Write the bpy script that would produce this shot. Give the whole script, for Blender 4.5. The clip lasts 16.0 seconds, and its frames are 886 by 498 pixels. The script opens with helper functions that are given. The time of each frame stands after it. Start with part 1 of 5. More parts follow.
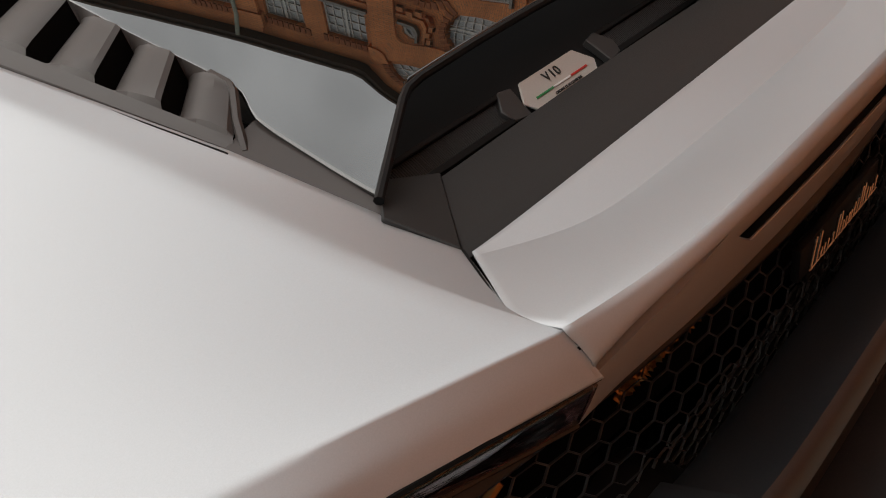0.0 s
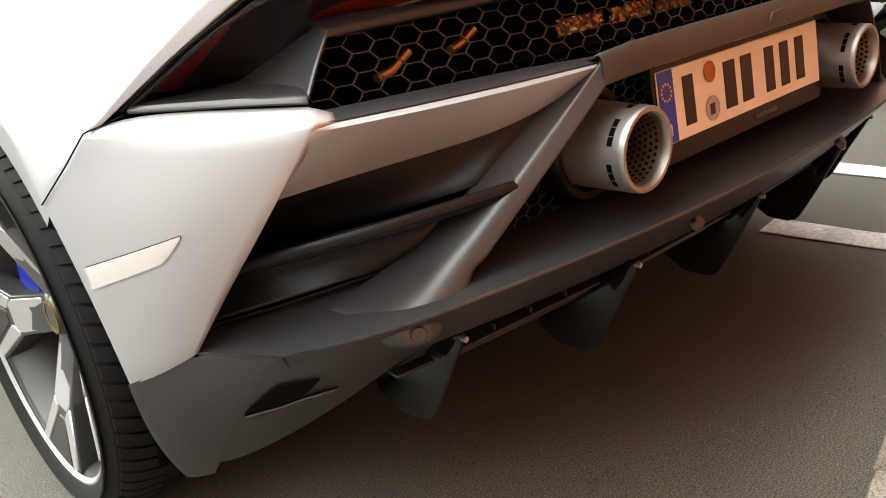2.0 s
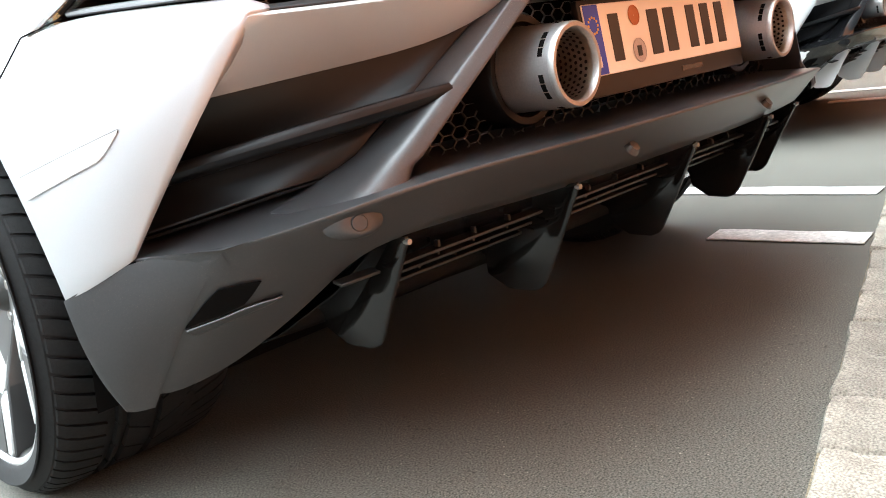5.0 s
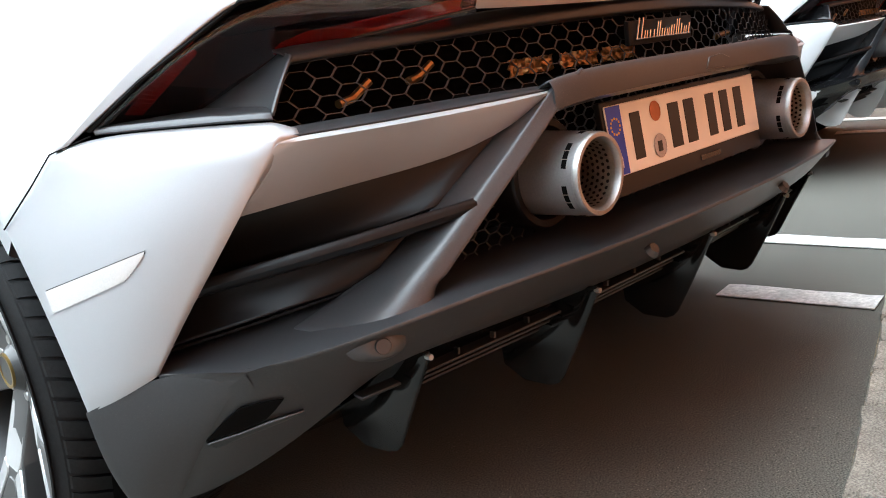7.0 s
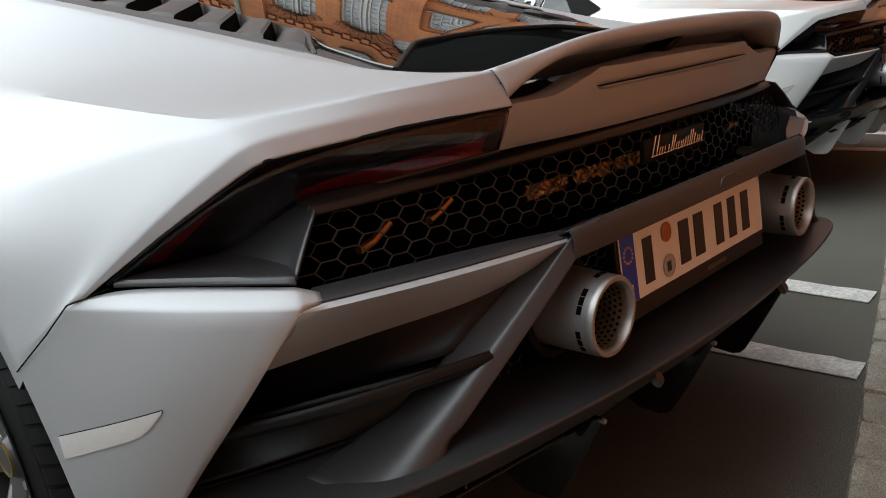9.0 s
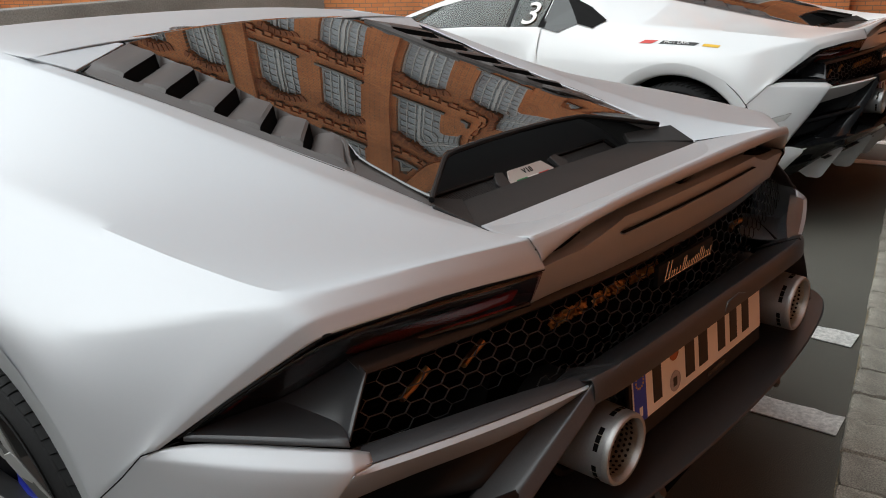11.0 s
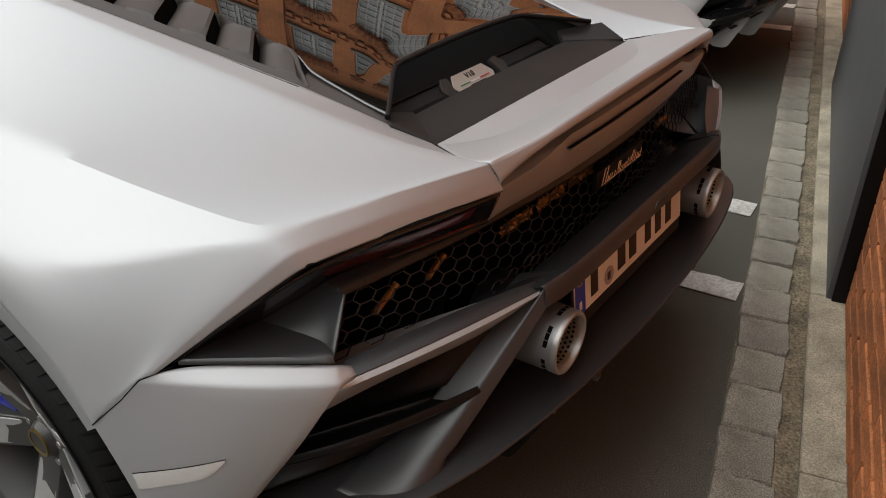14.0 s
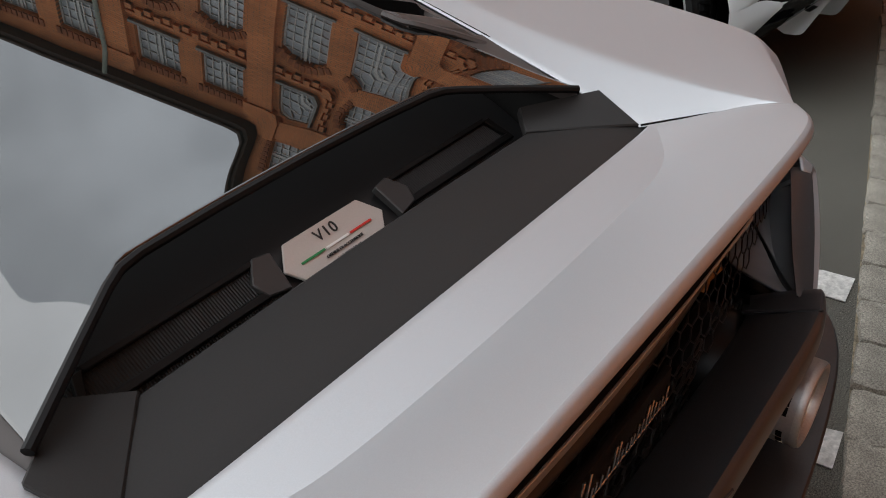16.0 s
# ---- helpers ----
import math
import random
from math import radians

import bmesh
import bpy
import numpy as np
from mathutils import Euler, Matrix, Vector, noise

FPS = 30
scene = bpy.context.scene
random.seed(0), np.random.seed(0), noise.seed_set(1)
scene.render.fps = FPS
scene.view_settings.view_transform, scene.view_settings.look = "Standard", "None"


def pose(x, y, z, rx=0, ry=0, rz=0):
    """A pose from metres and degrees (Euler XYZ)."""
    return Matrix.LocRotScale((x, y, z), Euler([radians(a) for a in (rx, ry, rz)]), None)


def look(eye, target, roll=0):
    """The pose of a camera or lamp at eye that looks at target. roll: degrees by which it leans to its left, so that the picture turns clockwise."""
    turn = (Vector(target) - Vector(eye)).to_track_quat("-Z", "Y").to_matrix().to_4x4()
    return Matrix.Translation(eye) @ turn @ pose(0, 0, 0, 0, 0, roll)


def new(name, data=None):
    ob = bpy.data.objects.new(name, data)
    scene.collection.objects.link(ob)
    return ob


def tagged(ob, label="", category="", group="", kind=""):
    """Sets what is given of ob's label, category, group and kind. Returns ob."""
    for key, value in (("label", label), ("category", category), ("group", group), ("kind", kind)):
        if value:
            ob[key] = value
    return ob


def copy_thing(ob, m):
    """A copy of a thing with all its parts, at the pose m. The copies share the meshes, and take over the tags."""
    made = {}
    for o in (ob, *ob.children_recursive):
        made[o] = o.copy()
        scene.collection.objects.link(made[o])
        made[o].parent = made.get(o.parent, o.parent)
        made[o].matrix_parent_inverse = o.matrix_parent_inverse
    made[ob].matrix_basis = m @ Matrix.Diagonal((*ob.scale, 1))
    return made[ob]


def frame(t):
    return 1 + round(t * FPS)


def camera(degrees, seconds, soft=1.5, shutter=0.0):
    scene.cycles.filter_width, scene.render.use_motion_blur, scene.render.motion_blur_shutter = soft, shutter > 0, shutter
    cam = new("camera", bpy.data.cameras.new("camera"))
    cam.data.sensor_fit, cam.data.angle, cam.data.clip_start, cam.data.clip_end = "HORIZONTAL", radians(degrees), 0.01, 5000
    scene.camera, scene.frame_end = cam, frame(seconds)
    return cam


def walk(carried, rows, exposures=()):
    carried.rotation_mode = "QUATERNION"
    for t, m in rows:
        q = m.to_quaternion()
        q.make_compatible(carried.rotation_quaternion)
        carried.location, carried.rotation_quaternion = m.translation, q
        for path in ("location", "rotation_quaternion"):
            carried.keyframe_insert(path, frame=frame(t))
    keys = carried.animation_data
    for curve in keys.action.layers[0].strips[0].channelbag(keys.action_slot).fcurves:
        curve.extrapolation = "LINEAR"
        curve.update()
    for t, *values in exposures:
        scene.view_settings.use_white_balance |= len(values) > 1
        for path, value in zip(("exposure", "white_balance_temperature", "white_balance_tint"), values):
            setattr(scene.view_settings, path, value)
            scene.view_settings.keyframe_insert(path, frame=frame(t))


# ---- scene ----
cam = camera(56.59, 16.0, 1.0)
PATH = [
    (0, (-0.7986, -0.1159, 1.2956), (-0.1269, 0.6401, 0.6497), -11.62),
    (0.5, (-0.9588, -0.1967, 1.2256), (-0.2243, 0.5072, 0.5893), -10.21),
    (1, (-1.0958, -0.3198, 1.1533), (-0.3252, 0.4039, 0.5854), -9.44),
    (1.5, (-1.1898, -0.4733, 1.0453), (-0.4449, 0.2934, 0.5002), -4.88),
    (2, (-1.2853, -0.5751, 0.8868), (-0.5482, 0.2706, 0.4607), -6.62),
    (2.5, (-1.3610, -0.6076, 0.7392), (-0.5906, 0.2478, 0.4004), -8.05),
    (3, (-1.3891, -0.6190, 0.6618), (-0.5884, 0.1908, 0.2836), -7.41),
    (3.5, (-1.3822, -0.6257, 0.6132), (-0.5912, 0.2006, 0.2504), -7.92),
    (4, (-1.3688, -0.6356, 0.5953), (-0.5627, 0.1943, 0.2768), -8.31),
    (6.5, (-1.3360, -0.6213, 0.7317), (-0.5111, 0.2122, 0.4774), -7.48),
    (7, (-1.3327, -0.6061, 0.7748), (-0.5105, 0.2239, 0.5008), -6.94),
    (7.5, (-1.3278, -0.5826, 0.8344), (-0.5021, 0.2359, 0.5373), -6.59),
    (8, (-1.3208, -0.5747, 0.9036), (-0.4926, 0.2334, 0.5857), -5.95),
    (8.5, (-1.3133, -0.5554, 0.9652), (-0.4854, 0.2448, 0.6271), -5.26),
    (9, (-1.3099, -0.5393, 1.0223), (-0.4779, 0.2571, 0.6855), -4.01),
    (9.5, (-1.3115, -0.5331, 1.0653), (-0.4760, 0.2638, 0.7385), -3.33),
    (10, (-1.3105, -0.5296, 1.1498), (-0.4749, 0.2621, 0.8108), -2.62),
    (12.5, (-1.4782, -0.4581, 1.4817), (-0.6538, 0.2332, 0.9503), -0.96),
    (13, (-1.4914, -0.4570, 1.4891), (-0.6604, 0.1998, 0.9250), -0.84),
    (13.5, (-1.4800, -0.4543, 1.4799), (-0.6339, 0.1606, 0.8916), -0.03),
    (14, (-1.4425, -0.4561, 1.4612), (-0.6001, 0.1480, 0.8567), -0.09),
    (14.5, (-1.3672, -0.4073, 1.4258), (-0.5537, 0.2418, 0.8284), -1.48),
    (15, (-1.1632, -0.2677, 1.3874), (-0.3722, 0.4131, 0.7950), -2.87),
    (15.5, (-0.9098, -0.1738, 1.3893), (-0.1331, 0.4847, 0.7544), -5.27),
    (16, (-0.5187, -0.0943, 1.3629), (0.2502, 0.5532, 0.7076), -3.88),
]
EXPOSURES = [(0.0, 0.53, 6900, 10), (0.5, 0.52, 6800, 10), (1.0, 0.85, 6700, 8), (1.5, 1.75, 6950, 7), (2.0, 2.40, 6850, 6), (2.5, 2.60, 6550, 4), (3.0, 2.88, 6550, 4),
             (4.0, 3.26, 6250, 2), (6.5, 2.80, 5700, 2), (7.5, 2.35, 5800, 3), (8.0, 1.90, 5900, 4), (8.5, 1.25, 6100, 6), (9.0, 0.98, 6200, 4), (10.0, 0.94, 6300, 4),
             (12.5, 0.56, 6450, 9), (14.0, 0.76, 6700, 8), (14.5, 0.81, 6600, 8), (15.5, 0.46, 6400, 9), (16.0, 0.75, 6300, 9)]
walk(cam, [(t, look(e, g, r)) for t, e, g, r in PATH], EXPOSURES)

# world: a bright, mostly clouded sky and a weak sun
world = bpy.data.worlds.new("sky")
scene.world = world
world.use_nodes = True
wn, wl = world.node_tree.nodes, world.node_tree.links
sky = wn.new("ShaderNodeTexSky")
sky.sky_type = "NISHITA"
sky.sun_disc = False
sky.sun_elevation = radians(37)
sky.sun_rotation = radians(313)
sky.air_density, sky.dust_density, sky.ozone_density = 1.0, 4.0, 1.0
# broken cloud over the sky: noise of the view direction mixes a pale cloud colour in
wtc = wn.new("ShaderNodeTexCoord")
cloud = wn.new("ShaderNodeTexNoise")
cloud.inputs["Scale"].default_value, cloud.inputs["Detail"].default_value, cloud.inputs["Distortion"].default_value = 3.2, 6.0, 0.6
wl.new(wtc.outputs["Generated"], cloud.inputs["Vector"])
cover = wn.new("ShaderNodeMapRange")
cover.inputs["From Min"].default_value, cover.inputs["From Max"].default_value = 0.36, 0.62
cover.inputs["To Min"].default_value, cover.inputs["To Max"].default_value = 0.88, 1.0
wl.new(cloud.outputs["Fac"], cover.inputs["Value"])
wmix = wn.new("ShaderNodeMix")
wmix.data_type = "RGBA"
wl.new(cover.outputs["Result"], wmix.inputs["Factor"])
wl.new(sky.outputs[0], wmix.inputs["A"])
wmix.inputs["B"].default_value = (12.6, 13.2, 13.8, 1)
# darker and lighter banks of cloud
bank = wn.new("ShaderNodeTexNoise")
bank.inputs["Scale"].default_value, bank.inputs["Detail"].default_value, bank.inputs["Distortion"].default_value = 2.4, 5.0, 0.8
wl.new(wtc.outputs["Generated"], bank.inputs["Vector"])
shade = wn.new("ShaderNodeMapRange")
shade.inputs["From Min"].default_value, shade.inputs["From Max"].default_value = 0.34, 0.66
shade.inputs["To Min"].default_value, shade.inputs["To Max"].default_value = 0.66, 1.18
wl.new(bank.outputs["Fac"], shade.inputs["Value"])
wmul = wn.new("ShaderNodeMix")
wmul.data_type, wmul.blend_type = "RGBA", "MULTIPLY"
wmul.inputs["Factor"].default_value = 1.0
wl.new(wmix.outputs["Result"], wmul.inputs["A"])
wl.new(shade.outputs["Result"], wmul.inputs["B"])
wl.new(wmul.outputs["Result"], wn["Background"].inputs[0])
wn["Background"].inputs[1].default_value = 0.074

sun = new("sun", bpy.data.lights.new("sun", "SUN"))
sun.data.energy, sun.data.angle, sun.data.color = 1.22, radians(92), (1.0, 0.975, 0.94)
sun.matrix_world = look((0, 0, 0), (0.58, -0.55, -0.60))


# ---------------------------------------------------------------- materials
def material(name, colour, rough=0.5, metal=0.0, coat=0.0, coat_rough=0.05, spec=0.5, grain=0.0, grain_scale=60.0,
             stain=0.0, stain_scale=3.0, bump=0.0, bump_scale=200.0, each=0.0, transmission=0.0, ior=1.5, bump_detail=4,
             speck=0.0, speck_scale=700.0, speck_colour=(0.22, 0.20, 0.17)):
    """A principled surface with fine grain, broad stains and relief, all in metres of object space."""
    m = bpy.data.materials.new(name)
    m.use_nodes = True
    n, l = m.node_tree.nodes, m.node_tree.links
    b = n["Principled BSDF"]
    b.inputs["Base Color"].default_value = (*colour, 1)
    b.inputs["Roughness"].default_value = rough
    b.inputs["Metallic"].default_value = metal
    b.inputs["Coat Weight"].default_value = coat
    b.inputs["Coat Roughness"].default_value = coat_rough
    b.inputs["Specular IOR Level"].default_value = spec
    b.inputs["Transmission Weight"].default_value = transmission
    b.inputs["IOR"].default_value = ior
    tc = n.new("ShaderNodeTexCoord")

    def tex(scale, detail):
        t = n.new("ShaderNodeTexNoise")
        t.inputs["Scale"].default_value, t.inputs["Detail"].default_value = scale, detail
        l.new(tc.outputs["Object"], t.inputs["Vector"])
        return t

    last = None

    def dim(fac_socket, low, high):
        nonlocal last
        r = n.new("ShaderNodeMapRange")
        r.inputs["From Min"].default_value, r.inputs["From Max"].default_value = 0.3, 0.7
        r.inputs["To Min"].default_value, r.inputs["To Max"].default_value = low, high
        l.new(fac_socket, r.inputs["Value"])
        mix = n.new("ShaderNodeMix")
        mix.data_type, mix.blend_type = "RGBA", "MULTIPLY"
        mix.inputs["Factor"].default_value = 1.0
        if last is None:
            mix.inputs["A"].default_value = (*colour, 1)
        else:
            l.new(last, mix.inputs["A"])
        l.new(r.outputs["Result"], mix.inputs["B"])
        last = mix.outputs["Result"]

    if grain:
        dim(tex(grain_scale, 3).outputs["Fac"], 1 - grain, 1 + grain)
    if stain:
        s = tex(stain_scale, 5)
        dim(s.outputs["Fac"], 1 - stain, 1 + stain * 0.5)
        r = n.new("ShaderNodeMapRange")
        r.inputs["To Min"].default_value, r.inputs["To Max"].default_value = rough * 0.85, min(1, rough * 1.2)
        l.new(s.outputs["Fac"], r.inputs["Value"])
        l.new(r.outputs["Result"], b.inputs["Roughness"])
    if each:
        oi = n.new("ShaderNodeObjectInfo")
        r = n.new("ShaderNodeMapRange")
        r.inputs["To Min"].default_value, r.inputs["To Max"].default_value = 1 - each, 1 + each
        l.new(oi.outputs["Random"], r.inputs["Value"])
        mix = n.new("ShaderNodeMix")
        mix.data_type, mix.blend_type = "RGBA", "MULTIPLY"
        mix.inputs["Factor"].default_value = 1.0
        if last is None:
            mix.inputs["A"].default_value = (*colour, 1)
        else:
            l.new(last, mix.inputs["A"])
        l.new(r.outputs["Result"], mix.inputs["B"])
        last = mix.outputs["Result"]
    if speck:
        # scattered dust and grit, thicker in some places than in others
        def limits(socket, low, high):
            r = n.new("ShaderNodeMapRange")
            r.inputs["From Min"].default_value, r.inputs["From Max"].default_value = low, high
            l.new(socket, r.inputs["Value"])
            return r.outputs["Result"]
        mul = n.new("ShaderNodeMath")
        mul.operation = "MULTIPLY"
        l.new(limits(tex(speck_scale, 1).outputs["Fac"], 0.68, 0.73), mul.inputs[0])
        l.new(limits(tex(7.0, 3).outputs["Fac"], 0.40, 0.62), mul.inputs[1])
        amt = n.new("ShaderNodeMath")
        amt.operation = "MULTIPLY"
        amt.inputs[1].default_value = speck
        l.new(mul.outputs[0], amt.inputs[0])
        mix = n.new("ShaderNodeMix")
        mix.data_type = "RGBA"
        l.new(amt.outputs[0], mix.inputs["Factor"])
        mix.inputs["A"].default_value = (*colour, 1)
        if last is not None:
            l.new(last, mix.inputs["A"])
        mix.inputs["B"].default_value = (*speck_colour, 1)
        last = mix.outputs["Result"]
    if last is not None:
        l.new(last, b.inputs["Base Color"])
    if bump:
        bp = n.new("ShaderNodeBump")
        bp.inputs["Strength"].default_value, bp.inputs["Distance"].default_value = bump, 0.002
        l.new(tex(bump_scale, bump_detail).outputs["Fac"], bp.inputs["Height"])
        l.new(bp.outputs["Normal"], b.inputs["Normal"])
    return m


def pitted(m, scale=60.0, amount=0.9):
    """Scattered dark pits where grit has broken out, in clusters."""
    n, l = m.node_tree.nodes, m.node_tree.links
    b = n["Principled BSDF"]
    tc = n.new("ShaderNodeTexCoord")
    cells = n.new("ShaderNodeTexVoronoi")
    cells.inputs["Scale"].default_value = scale
    patch = n.new("ShaderNodeTexNoise")
    patch.inputs["Scale"].default_value, patch.inputs["Detail"].default_value = 9.0, 4.0
    for t in (cells, patch):
        l.new(tc.outputs["Object"], t.inputs["Vector"])
    near = n.new("ShaderNodeMapRange")
    near.inputs["From Min"].default_value, near.inputs["From Max"].default_value = 0.10, 0.26
    near.inputs["To Min"].default_value, near.inputs["To Max"].default_value = amount, 0.0
    l.new(cells.outputs["Distance"], near.inputs["Value"])
    where = n.new("ShaderNodeMapRange")
    where.inputs["From Min"].default_value, where.inputs["From Max"].default_value = 0.48, 0.66
    l.new(patch.outputs["Fac"], where.inputs["Value"])
    both = n.new("ShaderNodeMath")
    both.operation = "MULTIPLY"
    l.new(near.outputs["Result"], both.inputs[0])
    l.new(where.outputs["Result"], both.inputs[1])
    mix = n.new("ShaderNodeMix")
    mix.data_type = "RGBA"
    mix.inputs["B"].default_value = (0.03, 0.028, 0.025, 1)
    l.new(both.outputs[0], mix.inputs["Factor"])
    l.new(b.inputs["Base Color"].links[0].from_socket, mix.inputs["A"])
    l.new(mix.outputs["Result"], b.inputs["Base Color"])
    return m


SILVER = material("satin_silver_paint", (0.455, 0.467, 0.485), 0.47, 0.60, spec=0.5, grain=0.03, grain_scale=900, stain=0.03, stain_scale=2)
WHITE = material("white_paint", (0.72, 0.73, 0.735), 0.35, 0.0, coat=1.0, coat_rough=0.03, stain=0.02)
GREY = material("dark_grey_satin_plastic", (0.029, 0.0302, 0.033), 0.34, 0.10, spec=0.75, stain=0.15, stain_scale=6, grain=0.10, grain_scale=300, speck=0.35, speck_scale=1100)
BLACK = material("black_plastic", (0.006, 0.006, 0.0062), 0.5, spec=0.18, stain=0.2, stain_scale=9, bump=0.05, bump_scale=900)
GLOSS = material("gloss_black_plastic", (0.008, 0.008, 0.009), 0.12, stain=0.2, stain_scale=8)
LOUVRE = material("brown_grey_satin_plastic", (0.050, 0.041, 0.038), 0.45, 0.0, spec=0.4, stain=0.08, stain_scale=5)
BLADE = material("black_satin_pocket_plastic", (0.0055, 0.0055, 0.006), 0.34, spec=0.25, stain=0.15, stain_scale=7)
PIPE = material("satin_grey_pipe", (0.36, 0.36, 0.36), 0.40, 0.7, grain=0.06, grain_scale=300, stain=0.08, stain_scale=14)
LAMP_DARK = material("dark_red_lamp_housing", (0.030, 0.006, 0.005), 0.5, stain=0.3, stain_scale=20)
DECK = material("black_grained_deck", (0.020, 0.0188, 0.0184), 0.5, spec=0.18, grain=0.08, grain_scale=700, stain=0.1, stain_scale=6, bump=0.05, bump_scale=1500)
MESHMAT = material("dark_grey_grille_plastic", (0.017, 0.0175, 0.019), 0.32, spec=0.55, stain=0.1)
WEDGE = material("dark_grey_moulded_plastic", (0.035, 0.034, 0.034), 0.4, stain=0.1, stain_scale=9)
HOOD = material("charcoal_satin_plastic", (0.011, 0.011, 0.0115), 0.36, stain=0.15, stain_scale=7)
# lighter copy of the grille plastic, for the light caught round the exhausts
MESH_LIT = material("grey_grille_plastic", (0.045, 0.043, 0.041), 0.32, stain=0.1)
# near-black colour that stands in for unlit depth in holes and cavities
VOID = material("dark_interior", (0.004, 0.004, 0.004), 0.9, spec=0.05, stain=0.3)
SEAM = material("black_seam_rubber", (0.006, 0.006, 0.006), 0.7, spec=0.1, stain=0.2)
RUBBER = material("tyre_rubber", (0.0095, 0.0095, 0.0098), 0.7, spec=0.2, stain=0.25, stain_scale=7, grain=0.2, grain_scale=150, bump=0.15, bump_scale=300)
RIM_DARK = material("grey_rim_paint", (0.052, 0.051, 0.050), 0.36, 0.4, stain=0.1)
RIM_GREY = material("satin_grey_spoke_paint", (0.085, 0.084, 0.083), 0.34, 0.6, stain=0.1)
RIM_CUT = material("machined_rim_face", (0.48, 0.48, 0.48), 0.40, 0.6, grain=0.04, grain_scale=600)
STEEL = material("brushed_steel", (0.46, 0.45, 0.44), 0.46, 1.0, grain=0.08, grain_scale=300, stain=0.1, stain_scale=20)
STEEL_IN = material("sooty_steel_sleeve", (0.50, 0.44, 0.36), 0.36, 1.0, grain=0.12, grain_scale=200, stain=0.3, stain_scale=25)
FOIL = material("crumpled_bronze_foil", (0.40, 0.215, 0.085), 0.36, 1.0, stain=0.2, stain_scale=30)
CHROME = material("chrome", (0.75, 0.72, 0.68), 0.15, 1.0, stain=0.03)
FIN = material("gloss_black_fin", (0.007, 0.0068, 0.0066), 0.09, spec=0.45, stain=0.2, stain_scale=8, speck=0.25, speck_scale=700)
SLAT = material("bronze_black_slat", (0.012, 0.011, 0.0105), 0.34, 0.1, stain=0.2, stain_scale=10)
DISC = material("brake_disc_metal", (0.22, 0.22, 0.22), 0.4, 0.9, grain=0.1)
BLUE_CAL = material("blue_brake_paint", (0.015, 0.035, 0.60), 0.3, coat=0.5, stain=0.1)
LENS = material("smoked_red_lens", (0.42, 0.19, 0.18), 0.02, transmission=1.0, ior=1.6, stain=0.05)
LAMP_RED = material("red_reflector_plastic", (0.85, 0.05, 0.03), 0.25, grain=0.15, grain_scale=300)
LAMP_GREY = material("grey_lamp_insert", (0.07, 0.066, 0.062), 0.22, 0.5, stain=0.2, stain_scale=12)
MARKER = material("clear_marker_lens", (0.52, 0.52, 0.505), 0.15, coat=0.6, grain=0.06, grain_scale=500, bump=0.25, bump_scale=600)
GLASS = material("engine_cover_glass", (0.006, 0.0065, 0.006), 0.0, transmission=0.12, ior=2.05, bump=0.25, bump_scale=4.5, bump_detail=0)
WINDOW_DARK = material("dark_quarter_glass", (0.05, 0.055, 0.055), 0.03, stain=0.05)
WINDOW = material("tinted_side_glass", (0.25, 0.3, 0.28), 0.0, transmission=1.0, ior=1.5)
PLATE_W = material("plate_white", (0.88, 0.86, 0.81), 0.3, stain=0.04, stain_scale=15)
PLATE_B = material("plate_blue", (0.015, 0.055, 0.50), 0.35, stain=0.05)
PLATE_K = material("plate_black", (0.012, 0.012, 0.012), 0.4, stain=0.1)
SEAL_O = material("orange_sticker", (0.42, 0.13, 0.04), 0.5, grain=0.1)
SEAL_G = material("silver_sticker", (0.42, 0.38, 0.38), 0.4, grain=0.15, grain_scale=300)
PLAQUE = material("pale_metal_plaque", (0.55, 0.52, 0.49), 0.4, 0.3, grain=0.03, grain_scale=500)
GREEN = material("green_enamel", (0.02, 0.22, 0.07), 0.4, stain=0.05)
RED = material("red_enamel", (0.55, 0.03, 0.02), 0.4, stain=0.05)
WHITE_P = material("white_print", (0.8, 0.8, 0.78), 0.5, stain=0.03)
YELLOW = material("yellow_print", (0.75, 0.45, 0.02), 0.5, stain=0.03)
GOLD = material("gold_hub_ring", (0.35, 0.24, 0.08), 0.3, 0.9, stain=0.1)
ASPHALT = pitted(material("asphalt", (0.098, 0.093, 0.078), 0.82, spec=0.4, grain=0.75, grain_scale=300, stain=0.22, stain_scale=1.6, bump=0.17, bump_scale=380, speck=0.8, speck_scale=190, speck_colour=(0.36, 0.33, 0.28)))
PAINT = material("worn_road_paint", (0.62, 0.61, 0.58), 0.75, grain=0.25, grain_scale=90, stain=0.25, stain_scale=9, bump=0.4, bump_scale=260)
SETT = material("granite_sett", (0.290, 0.268, 0.225), 0.85, grain=0.5, grain_scale=260, stain=0.3, stain_scale=12, bump=0.9, bump_scale=170, each=0.14, speck=0.6, speck_scale=330, speck_colour=(0.07, 0.065, 0.055))
MORTAR = material("sandy_mortar", (0.23, 0.19, 0.13), 0.95, grain=0.55, grain_scale=120, stain=0.55, stain_scale=9, bump=0.9, bump_scale=140, speck=0.8, speck_scale=110, speck_colour=(0.36, 0.30, 0.2))
KERB = material("concrete_kerb", (0.43, 0.38, 0.29), 0.9, grain=0.35, grain_scale=220, stain=0.45, stain_scale=7, bump=0.7, bump_scale=200, speck=0.6, speck_scale=90, speck_colour=(0.16, 0.13, 0.07))
BRICK = material("red_brick", (0.57, 0.200, 0.075), 0.85, grain=0.3, grain_scale=120, stain=0.35, stain_scale=12, bump=0.6, bump_scale=160, each=0.25)
JOINT = material("brick_mortar", (0.42, 0.27, 0.17), 0.95, grain=0.25, grain_scale=140, stain=0.2, stain_scale=4, bump=0.5)
